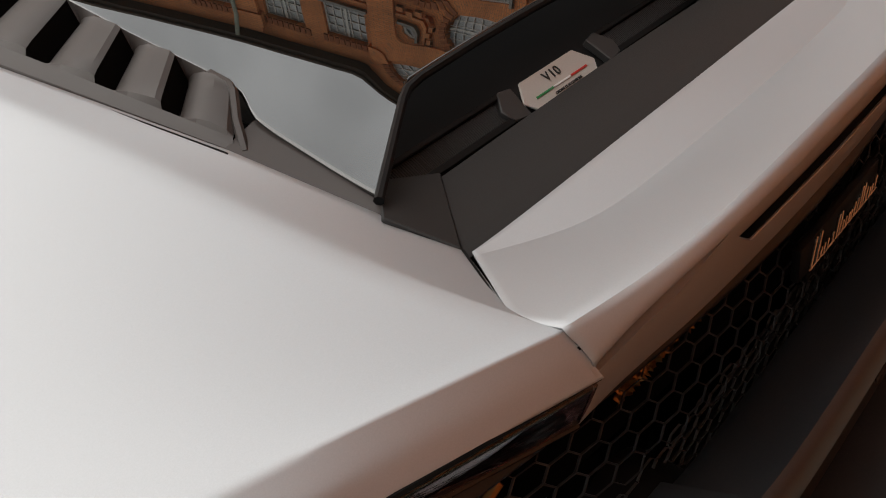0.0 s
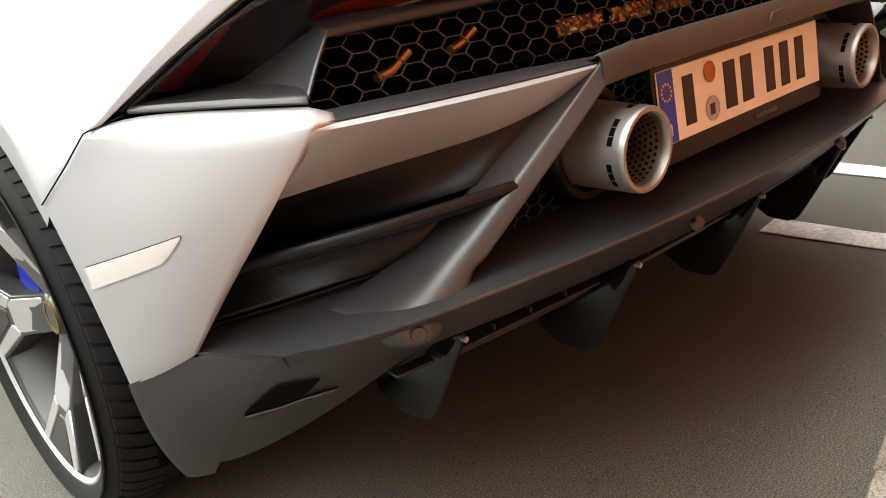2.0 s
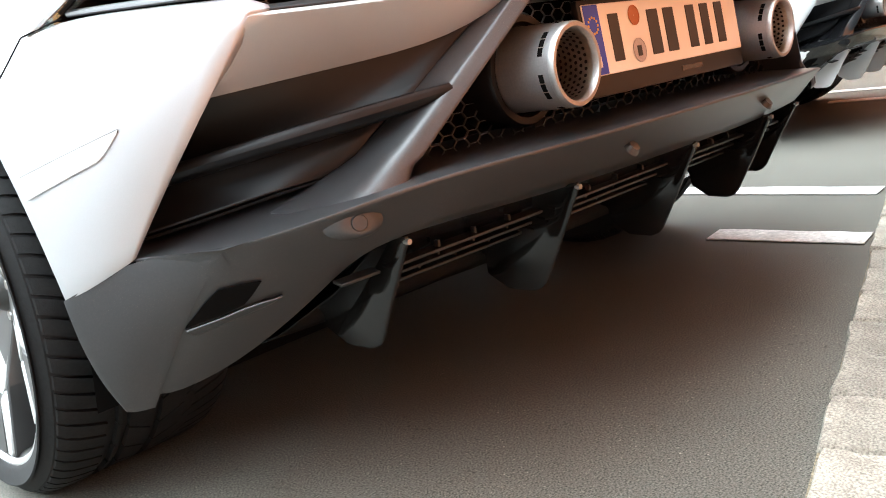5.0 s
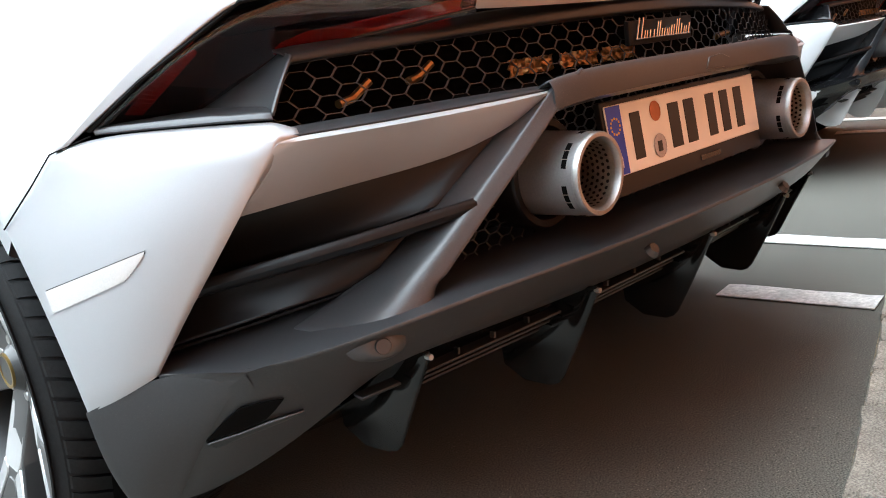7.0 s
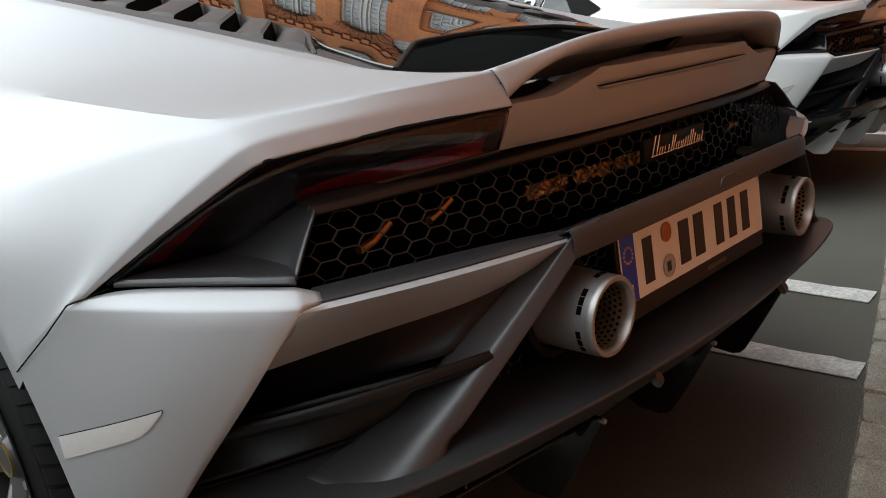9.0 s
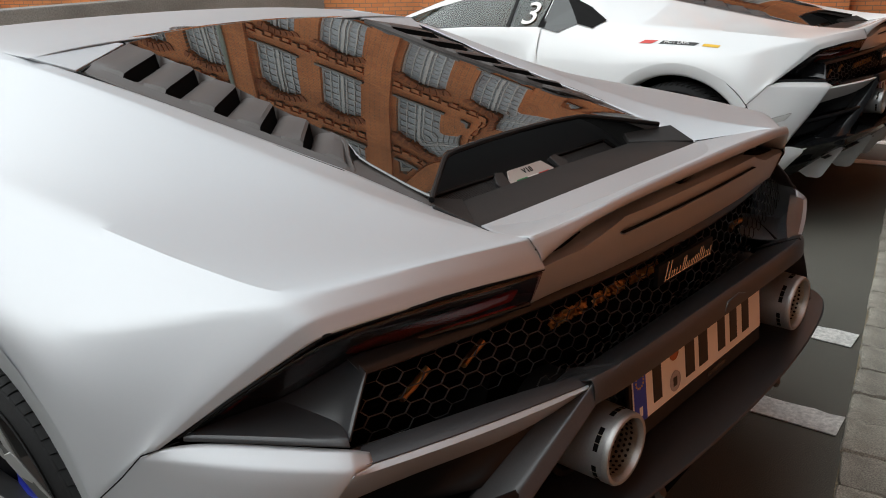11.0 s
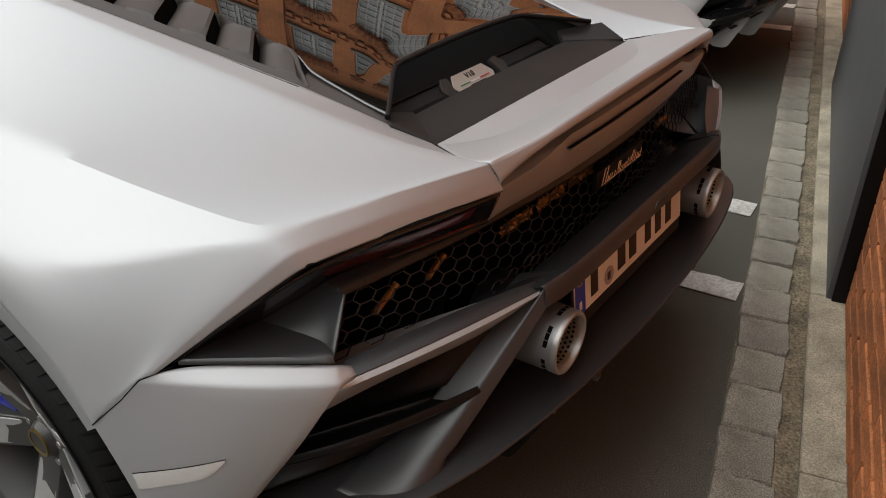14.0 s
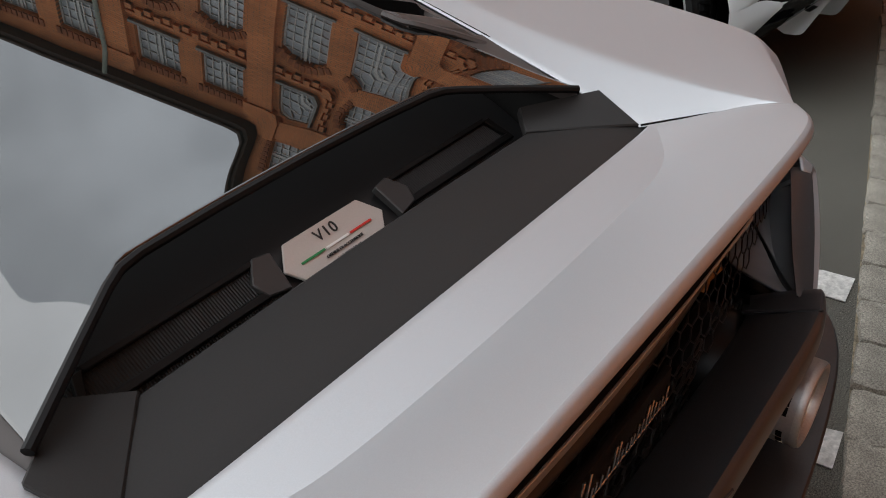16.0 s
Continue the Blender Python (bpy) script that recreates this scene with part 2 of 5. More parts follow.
PANEL = material("grey_painted_panel", (0.095, 0.098, 0.105), 0.5, stain=0.1, stain_scale=2, grain=0.05)
FRAME_W = material("white_window_paint", (0.62, 0.61, 0.58), 0.5, stain=0.1)
# pale base colour paints the sky that the panes mirror
PANE = material("window_pane", (0.50, 0.53, 0.55), 0.10, stain=0.25, stain_scale=0.7)
STONE = material("grey_stone", (0.25, 0.24, 0.22), 0.85, grain=0.2, grain_scale=40, stain=0.3, stain_scale=1.0, bump=0.4, bump_scale=50)


STONE_DARK = material("dark_eaves_wood", (0.060, 0.036, 0.022), 0.7, stain=0.3, stain_scale=2.0, grain=0.2, grain_scale=30)
PIPE_GREEN = material("pale_green_pipe_paint", (0.30, 0.34, 0.28), 0.5, stain=0.2, stain_scale=3.0)
BRICK_DARK = material("dark_arch_brick", (0.30, 0.10, 0.04), 0.85, stain=0.3, stain_scale=4.0)
STUCCO = material("grey_plaster", (0.38, 0.372, 0.36), 0.9, grain=0.1, grain_scale=60, stain=0.25, stain_scale=0.7, bump=0.3)


def facade_brick():
    """Far brickwork: courses and bricks in the material, since the wall stays far off."""
    m = material("facade_brick", (0.40, 0.135, 0.045), 0.9, stain=0.3, stain_scale=0.8)
    n, l = m.node_tree.nodes, m.node_tree.links
    b = n["Principled BSDF"]
    tc = n.new("ShaderNodeTexCoord")
    mp = n.new("ShaderNodeMapping")
    mp.inputs["Rotation"].default_value = (radians(90), 0, 0)
    br = n.new("ShaderNodeTexBrick")
    br.inputs["Scale"].default_value = 1.0
    br.inputs["Brick Width"].default_value, br.inputs["Row Height"].default_value = 0.25, 0.077
    br.inputs["Mortar Size"].default_value = 0.008
    br.inputs["Color1"].default_value = (0.68, 0.25, 0.085, 1)
    br.inputs["Color2"].default_value = (0.57, 0.19, 0.065, 1)
    br.inputs["Mortar"].default_value = (0.26, 0.16, 0.10, 1)
    l.new(tc.outputs["Object"], mp.inputs["Vector"])
    l.new(mp.outputs["Vector"], br.inputs["Vector"])
    old = b.inputs["Base Color"].links[0].from_socket.node
    l.new(br.outputs["Color"], old.inputs["A"])
    return m


FACADE = facade_brick()


def ribbed():
    """Black moulded plastic with fine upright ribs, about three millimetres apart."""
    m = material("ribbed_black_plastic", (0.015, 0.0148, 0.0148), 0.42, spec=0.3, stain=0.15, stain_scale=8)
    n, l = m.node_tree.nodes, m.node_tree.links
    tc = n.new("ShaderNodeTexCoord")
    wave = n.new("ShaderNodeTexWave")
    wave.bands_direction = "X"
    wave.inputs["Scale"].default_value = 95.0
    l.new(tc.outputs["Object"], wave.inputs["Vector"])
    bp = n.new("ShaderNodeBump")
    bp.inputs["Strength"].default_value, bp.inputs["Distance"].default_value = 0.9, 0.0015
    l.new(wave.outputs["Fac"], bp.inputs["Height"])
    l.new(bp.outputs["Normal"], n["Principled BSDF"].inputs["Normal"])
    return m


RIBBED = ribbed()


# ---------------------------------------------------------------- building helpers
def thing(name, label, category, m=None, group="", kind=""):
    ob = new(name)
    ob.empty_display_size = 0.1
    if m is not None:
        ob.matrix_world = m
    return tagged(ob, label, category, group, kind)


def finish(name, bm, mat, parent=None, label="", smooth=35, m=None):
    me = bpy.data.meshes.new(name)
    bm.to_mesh(me)
    bm.free()
    for a in (mat if isinstance(mat, (list, tuple)) else [mat]):
        me.materials.append(a)
    if smooth:
        me.shade_smooth()
        me.set_sharp_from_angle(angle=radians(smooth))
    ob = new(name, me)
    if parent is not None:
        ob.parent = parent
    if m is not None:
        ob.matrix_basis = m
    if label:
        tagged(ob, label)
    return ob


part = finish


def side(pts, s):
    """Points given as (half width, y, z), on the side s of the car."""
    return [Vector((p[0] * s, p[1], p[2])) for p in pts]


def sheet(rows, s=1, crease_rows=(), crease_cols=(), amount=0.85, flip=False, corners=()):
    """A quad sheet through rows of points, with creased rows and columns, for subdivision."""
    bm = bmesh.new()
    layer = bm.edges.layers.float.new("crease_edge")
    pin = bm.verts.layers.float.new("crease_vert")
    v = [[bm.verts.new(p) for p in side(r, s)] for r in rows]
    for i in range(len(v) - 1):
        for j in range(len(v[0]) - 1):
            q = [v[i][j], v[i][j + 1], v[i + 1][j + 1], v[i + 1][j]]
            bm.faces.new(q if (s > 0) != flip else q[::-1])
    for i in crease_rows:
        i, weights = i if isinstance(i, tuple) else (i, [amount] * len(v[0]))
        for j in range(len(v[0]) - 1):
            bm.edges.get((v[i][j], v[i][j + 1]))[layer] = weights[j]
    for i, j in corners:
        v[i][j][pin] = 1.0
    for j in crease_cols:
        j, weights = j if isinstance(j, tuple) else (j, [amount] * len(v))
        for i in range(len(v) - 1):
            bm.edges.get((v[i][j], v[i + 1][j]))[layer] = weights[i]
    return bm


def soften(ob, level=2, thick=0.0, offset=-1.0):
    if level:
        d = ob.modifiers.new("smooth", "SUBSURF")
        d.levels = d.render_levels = level
        d.boundary_smooth = "PRESERVE_CORNERS"
    if thick:
        d = ob.modifiers.new("thickness", "SOLIDIFY")
        d.thickness, d.offset = thick, offset
        d = ob.modifiers.new("normals", "WEIGHTED_NORMAL")
        d.keep_sharp = True
    return ob


def add_box(bm, cx, cy, cz, sx, sy, sz, m=None):
    r = bmesh.ops.create_cube(bm, size=1.0)["verts"]
    for v in r:
        v.co = Vector((v.co.x * sx + cx, v.co.y * sy + cy, v.co.z * sz + cz))
        if m is not None:
            v.co = m @ v.co
    return r


def box_bm(cx, cy, cz, sx, sy, sz, bev=0.0, seg=2):
    bm = bmesh.new()
    add_box(bm, cx, cy, cz, sx, sy, sz)
    if bev:
        bmesh.ops.bevel(bm, geom=bm.edges[:], offset=bev, segments=seg, affect="EDGES", profile=0.6)
    return bm


def slab(outline, depth, bev=0.0, seg=2):
    """A plate: an outline of 3D points, pushed back by the vector depth, with softened edges."""
    bm = bmesh.new()
    d = Vector(depth)
    a = [bm.verts.new(Vector(p)) for p in outline]
    b = [bm.verts.new(Vector(p) + d) for p in outline]
    n = len(a)
    bm.faces.new(a)
    bm.faces.new(b[::-1])
    for i in range(n):
        bm.faces.new((a[i], b[i], b[(i + 1) % n], a[(i + 1) % n]))
    bmesh.ops.recalc_face_normals(bm, faces=bm.faces[:])
    if bev:
        bmesh.ops.bevel(bm, geom=bm.edges[:], offset=bev, segments=seg, affect="EDGES", profile=0.6)
    return bm


def lathe(profile, steps=48, axis="y", bm=None, closed=False):
    """Turn a profile of (radius, along) round an axis."""
    bm = bm or bmesh.new()
    rings = []
    for k in range(steps):
        a = 2 * math.pi * k / steps
        c, s = math.cos(a), math.sin(a)
        if axis == "y":
            rings.append([bm.verts.new((r * c, h, r * s)) for r, h in profile])
        else:
            rings.append([bm.verts.new((h, r * c, r * s)) for r, h in profile])
    n = len(profile)
    for k in range(steps):
        p, q = rings[k], rings[(k + 1) % steps]
        for i in range(n if closed else n - 1):
            bm.faces.new((p[i], p[(i + 1) % n], q[(i + 1) % n], q[i]))
    bmesh.ops.recalc_face_normals(bm, faces=bm.faces[:])
    return bm


def rod(path, radius, sides=8, bm=None):
    """A round bar along a path of points."""
    bm = bm or bmesh.new()
    pts = [Vector(p) for p in path]
    prev = None
    for i, p in enumerate(pts):
        t = (pts[min(i + 1, len(pts) - 1)] - pts[max(i - 1, 0)]).normalized()
        u = t.cross(Vector((0, 0, 1)) if abs(t.z) < 0.9 else Vector((1, 0, 0))).normalized()
        w = t.cross(u)
        ring = [bm.verts.new(p + radius * (math.cos(2 * math.pi * k / sides) * u + math.sin(2 * math.pi * k / sides) * w)) for k in range(sides)]
        if prev:
            for k in range(sides):
                bm.faces.new((prev[k], prev[(k + 1) % sides], ring[(k + 1) % sides], ring[k]))
        else:
            bm.faces.new(ring[::-1])
        prev = ring
    bm.faces.new(prev)
    return bm


def text_part(word, size, mat, m, parent, name="lettering", depth=0.0006, spacing=1.0):
    """Flat raised letters as a mesh, centred, in the plane x, y of the pose m."""
    c = bpy.data.curves.new(name, "FONT")
    c.body, c.size, c.extrude, c.align_x, c.align_y = word, size, depth, "CENTER", "CENTER"
    c.space_character = spacing
    tmp = new(name, c)
    me = bpy.data.meshes.new_from_object(tmp.evaluated_get(bpy.context.evaluated_depsgraph_get()))
    bpy.data.objects.remove(tmp)
    me.materials.clear()
    me.materials.append(mat)
    ob = new(name, me)
    ob.parent = parent
    ob.matrix_basis = m
    return ob

# ---------------------------------------------------------------- the street
STREET = pose(0, -0.165, 0, 0, 0, 13.0)      # x along the gutter, y from the wall towards the road

bm = bmesh.new()
bmesh.ops.create_grid(bm, x_segments=60, y_segments=60, size=300)
ground = tagged(finish("ground", bm, ASPHALT, smooth=0), "grey-brown asphalt road surface, worn and dusty", "road", kind="structure")

# painted bay lines
def bay_line(x0, y0, x1, y1, width, label):
    d = Vector((x1 - x0, y1 - y0, 0))
    n = Vector((-d.y, d.x, 0)).normalized() * width
    rnd = random.Random(int(x0 * 100))
    bm = bmesh.new()
    k = max(4, int(d.length / 0.04))
    low = [bm.verts.new((x0 + d.x * i / k, y0 + d.y * i / k, 0.003)) for i in range(k + 1)]
    top = [bm.verts.new(v.co + n * (1 + rnd.uniform(-0.04, 0.04))) for v in low]
    for i in range(k):
        bm.faces.new((low[i], low[i + 1], top[i + 1], top[i]))
    r = bmesh.ops.extrude_face_region(bm, geom=bm.faces[:])
    for v in r["geom"]:
        if isinstance(v, bmesh.types.BMVert):
            v.co.z += 0.003
    return tagged(finish("bay_marking", bm, PAINT, smooth=0), label, "road marking", kind="structure")


bay_line(0.86, 0.055, 0.82, 0.47, -0.115, "short white painted bay line, scuffed at its end")
bay_line(1.455, 0.20, 1.36, 1.6, -0.115, "white painted bay line on the asphalt")
bay_line(4.15, 0.80, 4.05, 1.25, -0.115, "white painted bay line behind the white car")
bay_line(4.75, 0.95, 4.6, 2.4, -0.115, "white painted bay line beside the white car")

# concrete kerb strip and mortar bed between the setts and the wall
bed = tagged(finish("gutter_bed", box_bm(0, -0.10, -0.010, 40, 0.20, 0.024), MORTAR, smooth=0, m=STREET), "sandy mortar bed of the cobbled gutter", "gutter", kind="structure")
bm = bmesh.new()
rnd = random.Random(4)
x = -20.0
while x < 20:
    ln = rnd.uniform(0.8, 1.0)
    add_box(bm, x + ln / 2, -0.245, 0.0, ln - 0.006, 0.105, 0.05 + rnd.uniform(-0.003, 0.003))
    x += ln
bmesh.ops.bevel(bm, geom=bm.edges[:], offset=0.004, segments=1, affect="EDGES")
tagged(finish("kerb", bm, KERB, smooth=0, m=STREET), "weathered concrete strip along the foot of the brick wall", "kerb", kind="structure")

# the brick building behind the parked cars: its wall stands at the kerb
WALL_Y = -0.30
wall_near = tagged(finish("wall_south", box_bm(10.05, WALL_Y - 0.2, 3.6, 23.9, 0.384, 7.2), JOINT, smooth=0, m=STREET), "red brick wall with sandy mortar joints", "wall", kind="structure")

# grey clad pier on that wall
pier = thing("wall_panel", "dark grey painted panel standing against the brick wall", "panel", STREET @ pose(0.98, WALL_Y, 0), kind="structure")
part("face", box_bm(1.1, 0.03, 2.25, 2.2, 0.06, 4.48, 0.006), PANEL, pier)
part("edge_strip", box_bm(-0.006, 0.02, 2.25, 0.012, 0.05, 4.48, 0.002), BLACK, pier)

# ---------------------------------------------------------------- the brick building across the street
FAR = STREET @ pose(14.5, 3.9, 0, 0, 0, -75)
PAIR = 3.55                                   # windows stand in pairs between pilasters
PAIRS = [-2.8 - PAIR * k for k in range(-3, 6)]
COLUMNS = [c + d for c in PAIRS for d in (-0.8, 0.8)]
STOREYS = ((1.7, 2.2, 0.25), (5.1, 2.1, 0.28), (8.6, 1.85, 0.30), (11.85, 1.35, 0.0))   # sill, height, rise of the arch
HALF_W, TOP, DEEP = 0.52, 14.0, 0.34


def arch_rise(x, rise):
    return rise * (1 - (x / HALF_W) ** 2)


building = thing("brick_building", "old red brick factory building with gridded white windows", "building", FAR, kind="structure")


def facade():
    """Wall with segment-arched openings and deep reveals: strips of quads per column and storey."""
    bm = bmesh.new()

    def face(*pts):
        bm.faces.new([bm.verts.new(p) for p in pts])

    def quad(x0, z0, x1, z1, y=0.0):
        face((x0, y, z0), (x1, y, z0), (x1, y, z1), (x0, y, z1))

    left = COLUMNS[-2] - PAIR
    for c in sorted(COLUMNS):
        quad(left, 0, c - HALF_W, TOP)
        left = c + HALF_W
        z = 0.0
        for sill, h, rise in STOREYS:
            quad(c - HALF_W, z, c + HALF_W, sill)
            for k in range(8):
                xa, xb = -HALF_W + 2 * HALF_W * k / 8, -HALF_W + 2 * HALF_W * (k + 1) / 8
                za, zb = sill + h + arch_rise(xa, rise), sill + h + arch_rise(xb, rise)
                face((c + xa, 0, za), (c + xb, 0, zb), (c + xb, 0, sill + h + .35), (c + xa, 0, sill + h + .35))
                face((c + xa, 0, za), (c + xa, DEEP, za), (c + xb, DEEP, zb), (c + xb, 0, zb))
            for sx in (-1, 1):
                x = c + sx * HALF_W
                face((x, 0, sill), (x, DEEP, sill), (x, DEEP, sill + h), (x, 0, sill + h))
            z = sill + h + .35
        quad(c - HALF_W, z, c + HALF_W, TOP)
    quad(left, 0, left + PAIR, TOP)
    mid, long = (COLUMNS[0] + COLUMNS[-1]) / 2, COLUMNS[0] - COLUMNS[-1] + 2 * PAIR
    add_box(bm, mid, 4.5, TOP / 2, long, 8.0, TOP - .1)
    return bm


part("wall", facade(), FACADE, building, smooth=0)
mid, long = (COLUMNS[0] + COLUMNS[-1]) / 2, COLUMNS[0] - COLUMNS[-1] + 2 * PAIR
part("eaves", box_bm(mid, -.05, TOP + .10, long, .70, .18), STONE_DARK, building, "dark wooden eaves", smooth=0)
part("gutter", box_bm(mid, -.46, TOP + .19, long, .12, .10, .02), STONE_DARK, building, smooth=0)
for c in PAIRS:
    pil = part("pilaster", box_bm(c - PAIR / 2, -.09, 6.9, .62, .20, 13.8), FACADE, building, smooth=0)
    part("pilaster_head", box_bm(c - PAIR / 2, -.12, 13.3, .80, .26, .5), FACADE, pil, smooth=0)
    # stepped brick frieze over each pair of windows
    for z in (11.25, 7.85):
        bm = bmesh.new()
        for k in range(13):
            add_box(bm, c - 1.32 + k * .22, -.07, z + (.09 if k % 2 else 0), .15, .16, .18)
        add_box(bm, c, -.05, z + .24, 2.85, .12, .10)
        part("frieze", bm, FACADE, building, "stepped brick frieze", smooth=0)
part("drain_pipe", rod([(-8.42, -.25, 0), (-8.42, -.25, 13.2), (-8.42, -.55, 13.9)], .06, 10), PIPE_GREEN, building, "pale green drain pipe")


def window_parts(h, rise):
    frame_bm, pane_bm = bmesh.new(), bmesh.new()
    for k in range(6):
        x = -HALF_W + 2 * HALF_W * k / 5
        tall = h + arch_rise(x, rise) * .9
        add_box(frame_bm, x * .97, .2, tall / 2, .06 if k in (0, 5) else .028, .06, tall)
    rows = max(4, round(h / .32))
    for k in range(rows + 1):
        add_box(frame_bm, 0, .2, .03 + k * (h - .04) / rows, 2 * HALF_W - .02, .05, .07 if k == 0 else .026)
    add_box(frame_bm, 0, .2, h / 2 + rise * .4, .07, .07, h + rise * .8)
    add_box(pane_bm, 0, .235, h / 2 + .1, 2 * HALF_W, .012, h + .2)
    arch = bmesh.new()
    for k in range(9):
        x = -HALF_W - .06 + (2 * HALF_W + .12) * k / 8
        add_box(arch, 0, 0, 0, .10, .07, .24, Matrix.Translation((x, -.02, h + arch_rise(min(HALF_W, max(-HALF_W, x)), rise) + .14)) @ Matrix.Rotation(x * rise * 2.2, 4, "Y"))
    return frame_bm, pane_bm, arch


for sill, h, rise in STOREYS:
    first = None
    for c in COLUMNS:
        mm = pose(c, 0, sill)
        if first is None:
            f, p, ar = window_parts(h, rise)
            w = part("window", f, FRAME_W, building, "white gridded factory window under a brick arch", smooth=0, m=mm)
            first = (w, part("pane", p, PANE, w, smooth=0), part("sill", box_bm(0, -.04, -.06, 1.2, .2, .1), STONE, w, smooth=0), part("arch", ar, BRICK_DARK, w, smooth=0))
        else:
            w = new("window", first[0].data)
            w.parent = building
            w.matrix_basis = mm
            for o in first[1:]:
                k = new(o.name.split(".")[0], o.data)
                k.parent = w
# stone plinth and pavement across the street
tagged(finish("pavement_north", box_bm(0, 11.4, 0.03, 80, 3.4, 0.12, 0.01), KERB, smooth=0, m=STREET), "far pavement with a pale kerb", "pavement", kind="structure")
tagged(finish("planter_wall", box_bm(2.0, 10.9, 0.40, 22, 0.45, 0.70, 0.02), STONE, smooth=0, m=STREET), "low grey stone wall along the far pavement", "wall", kind="structure")

tagged(finish("wall_north", box_bm(-6, 19.5, 1.1, 46, 0.4, 2.2, 0.02), FACADE, smooth=0, m=STREET), "low red brick yard wall in the distance", "wall", kind="structure")

# unseen wall, added to close off the open side behind the camera
tagged(finish("wall_yard", box_bm(-6.0, -9.0, 2.6, 30, 0.4, 5.2, 0.02), STUCCO, smooth=0, m=STREET), "unseen plain grey plastered wall added to close the yard", "wall", kind="structure")

# unseen plastered wall, added to close the bays and darken the car's left side
tagged(finish("wall_west", box_bm(-9.5, 9.0, 3.0, 0.4, 30, 6.0, 0.02), STUCCO, smooth=0, m=STREET), "unseen plain grey plastered wall added across the parking bays", "wall", kind="structure")

# ---------------------------------------------------------------- the sports car
from mathutils.bvhtree import BVHTree


def hexes(bm, region, depth_of, cell=0.0165, bar=0.0022, deep=0.008):
    """Honeycomb of thin bars over the region of (x, z); depth_of(x, z) gives y."""
    dx, dz = cell * 1.5, cell * math.sqrt(3) * 0.62
    for i in range(-60, 61):
        for j in range(0, 40):
            cx = i * dx
            cz = 0.40 + j * dz * 1.0 + (dz / 2 if i % 2 else 0)
            if not region(cx, cz):
                continue
            ring = []
            for k in range(6):
                a = math.pi / 3 * k
                ring.append((cx + cell * math.cos(a), cz + cell * 0.62 * math.sin(a) * 1.0))
            inner = [(cx + (px - cx) * (1 - bar / cell * 1.4), cz + (pz - cz) * (1 - bar / cell * 1.4)) for px, pz in ring]
            o = [bm.verts.new((px, depth_of(px, pz), pz)) for px, pz in ring]
            n = [bm.verts.new((px, depth_of(px, pz), pz)) for px, pz in inner]
            d = [bm.verts.new((px, depth_of(px, pz) + deep, pz)) for px, pz in inner]
            for k in range(6):
                q = (k + 1) % 6
                bm.faces.new((o[k], o[q], n[q], n[k]))
                bm.faces.new((n[k], n[q], d[q], d[k]))
    return bm


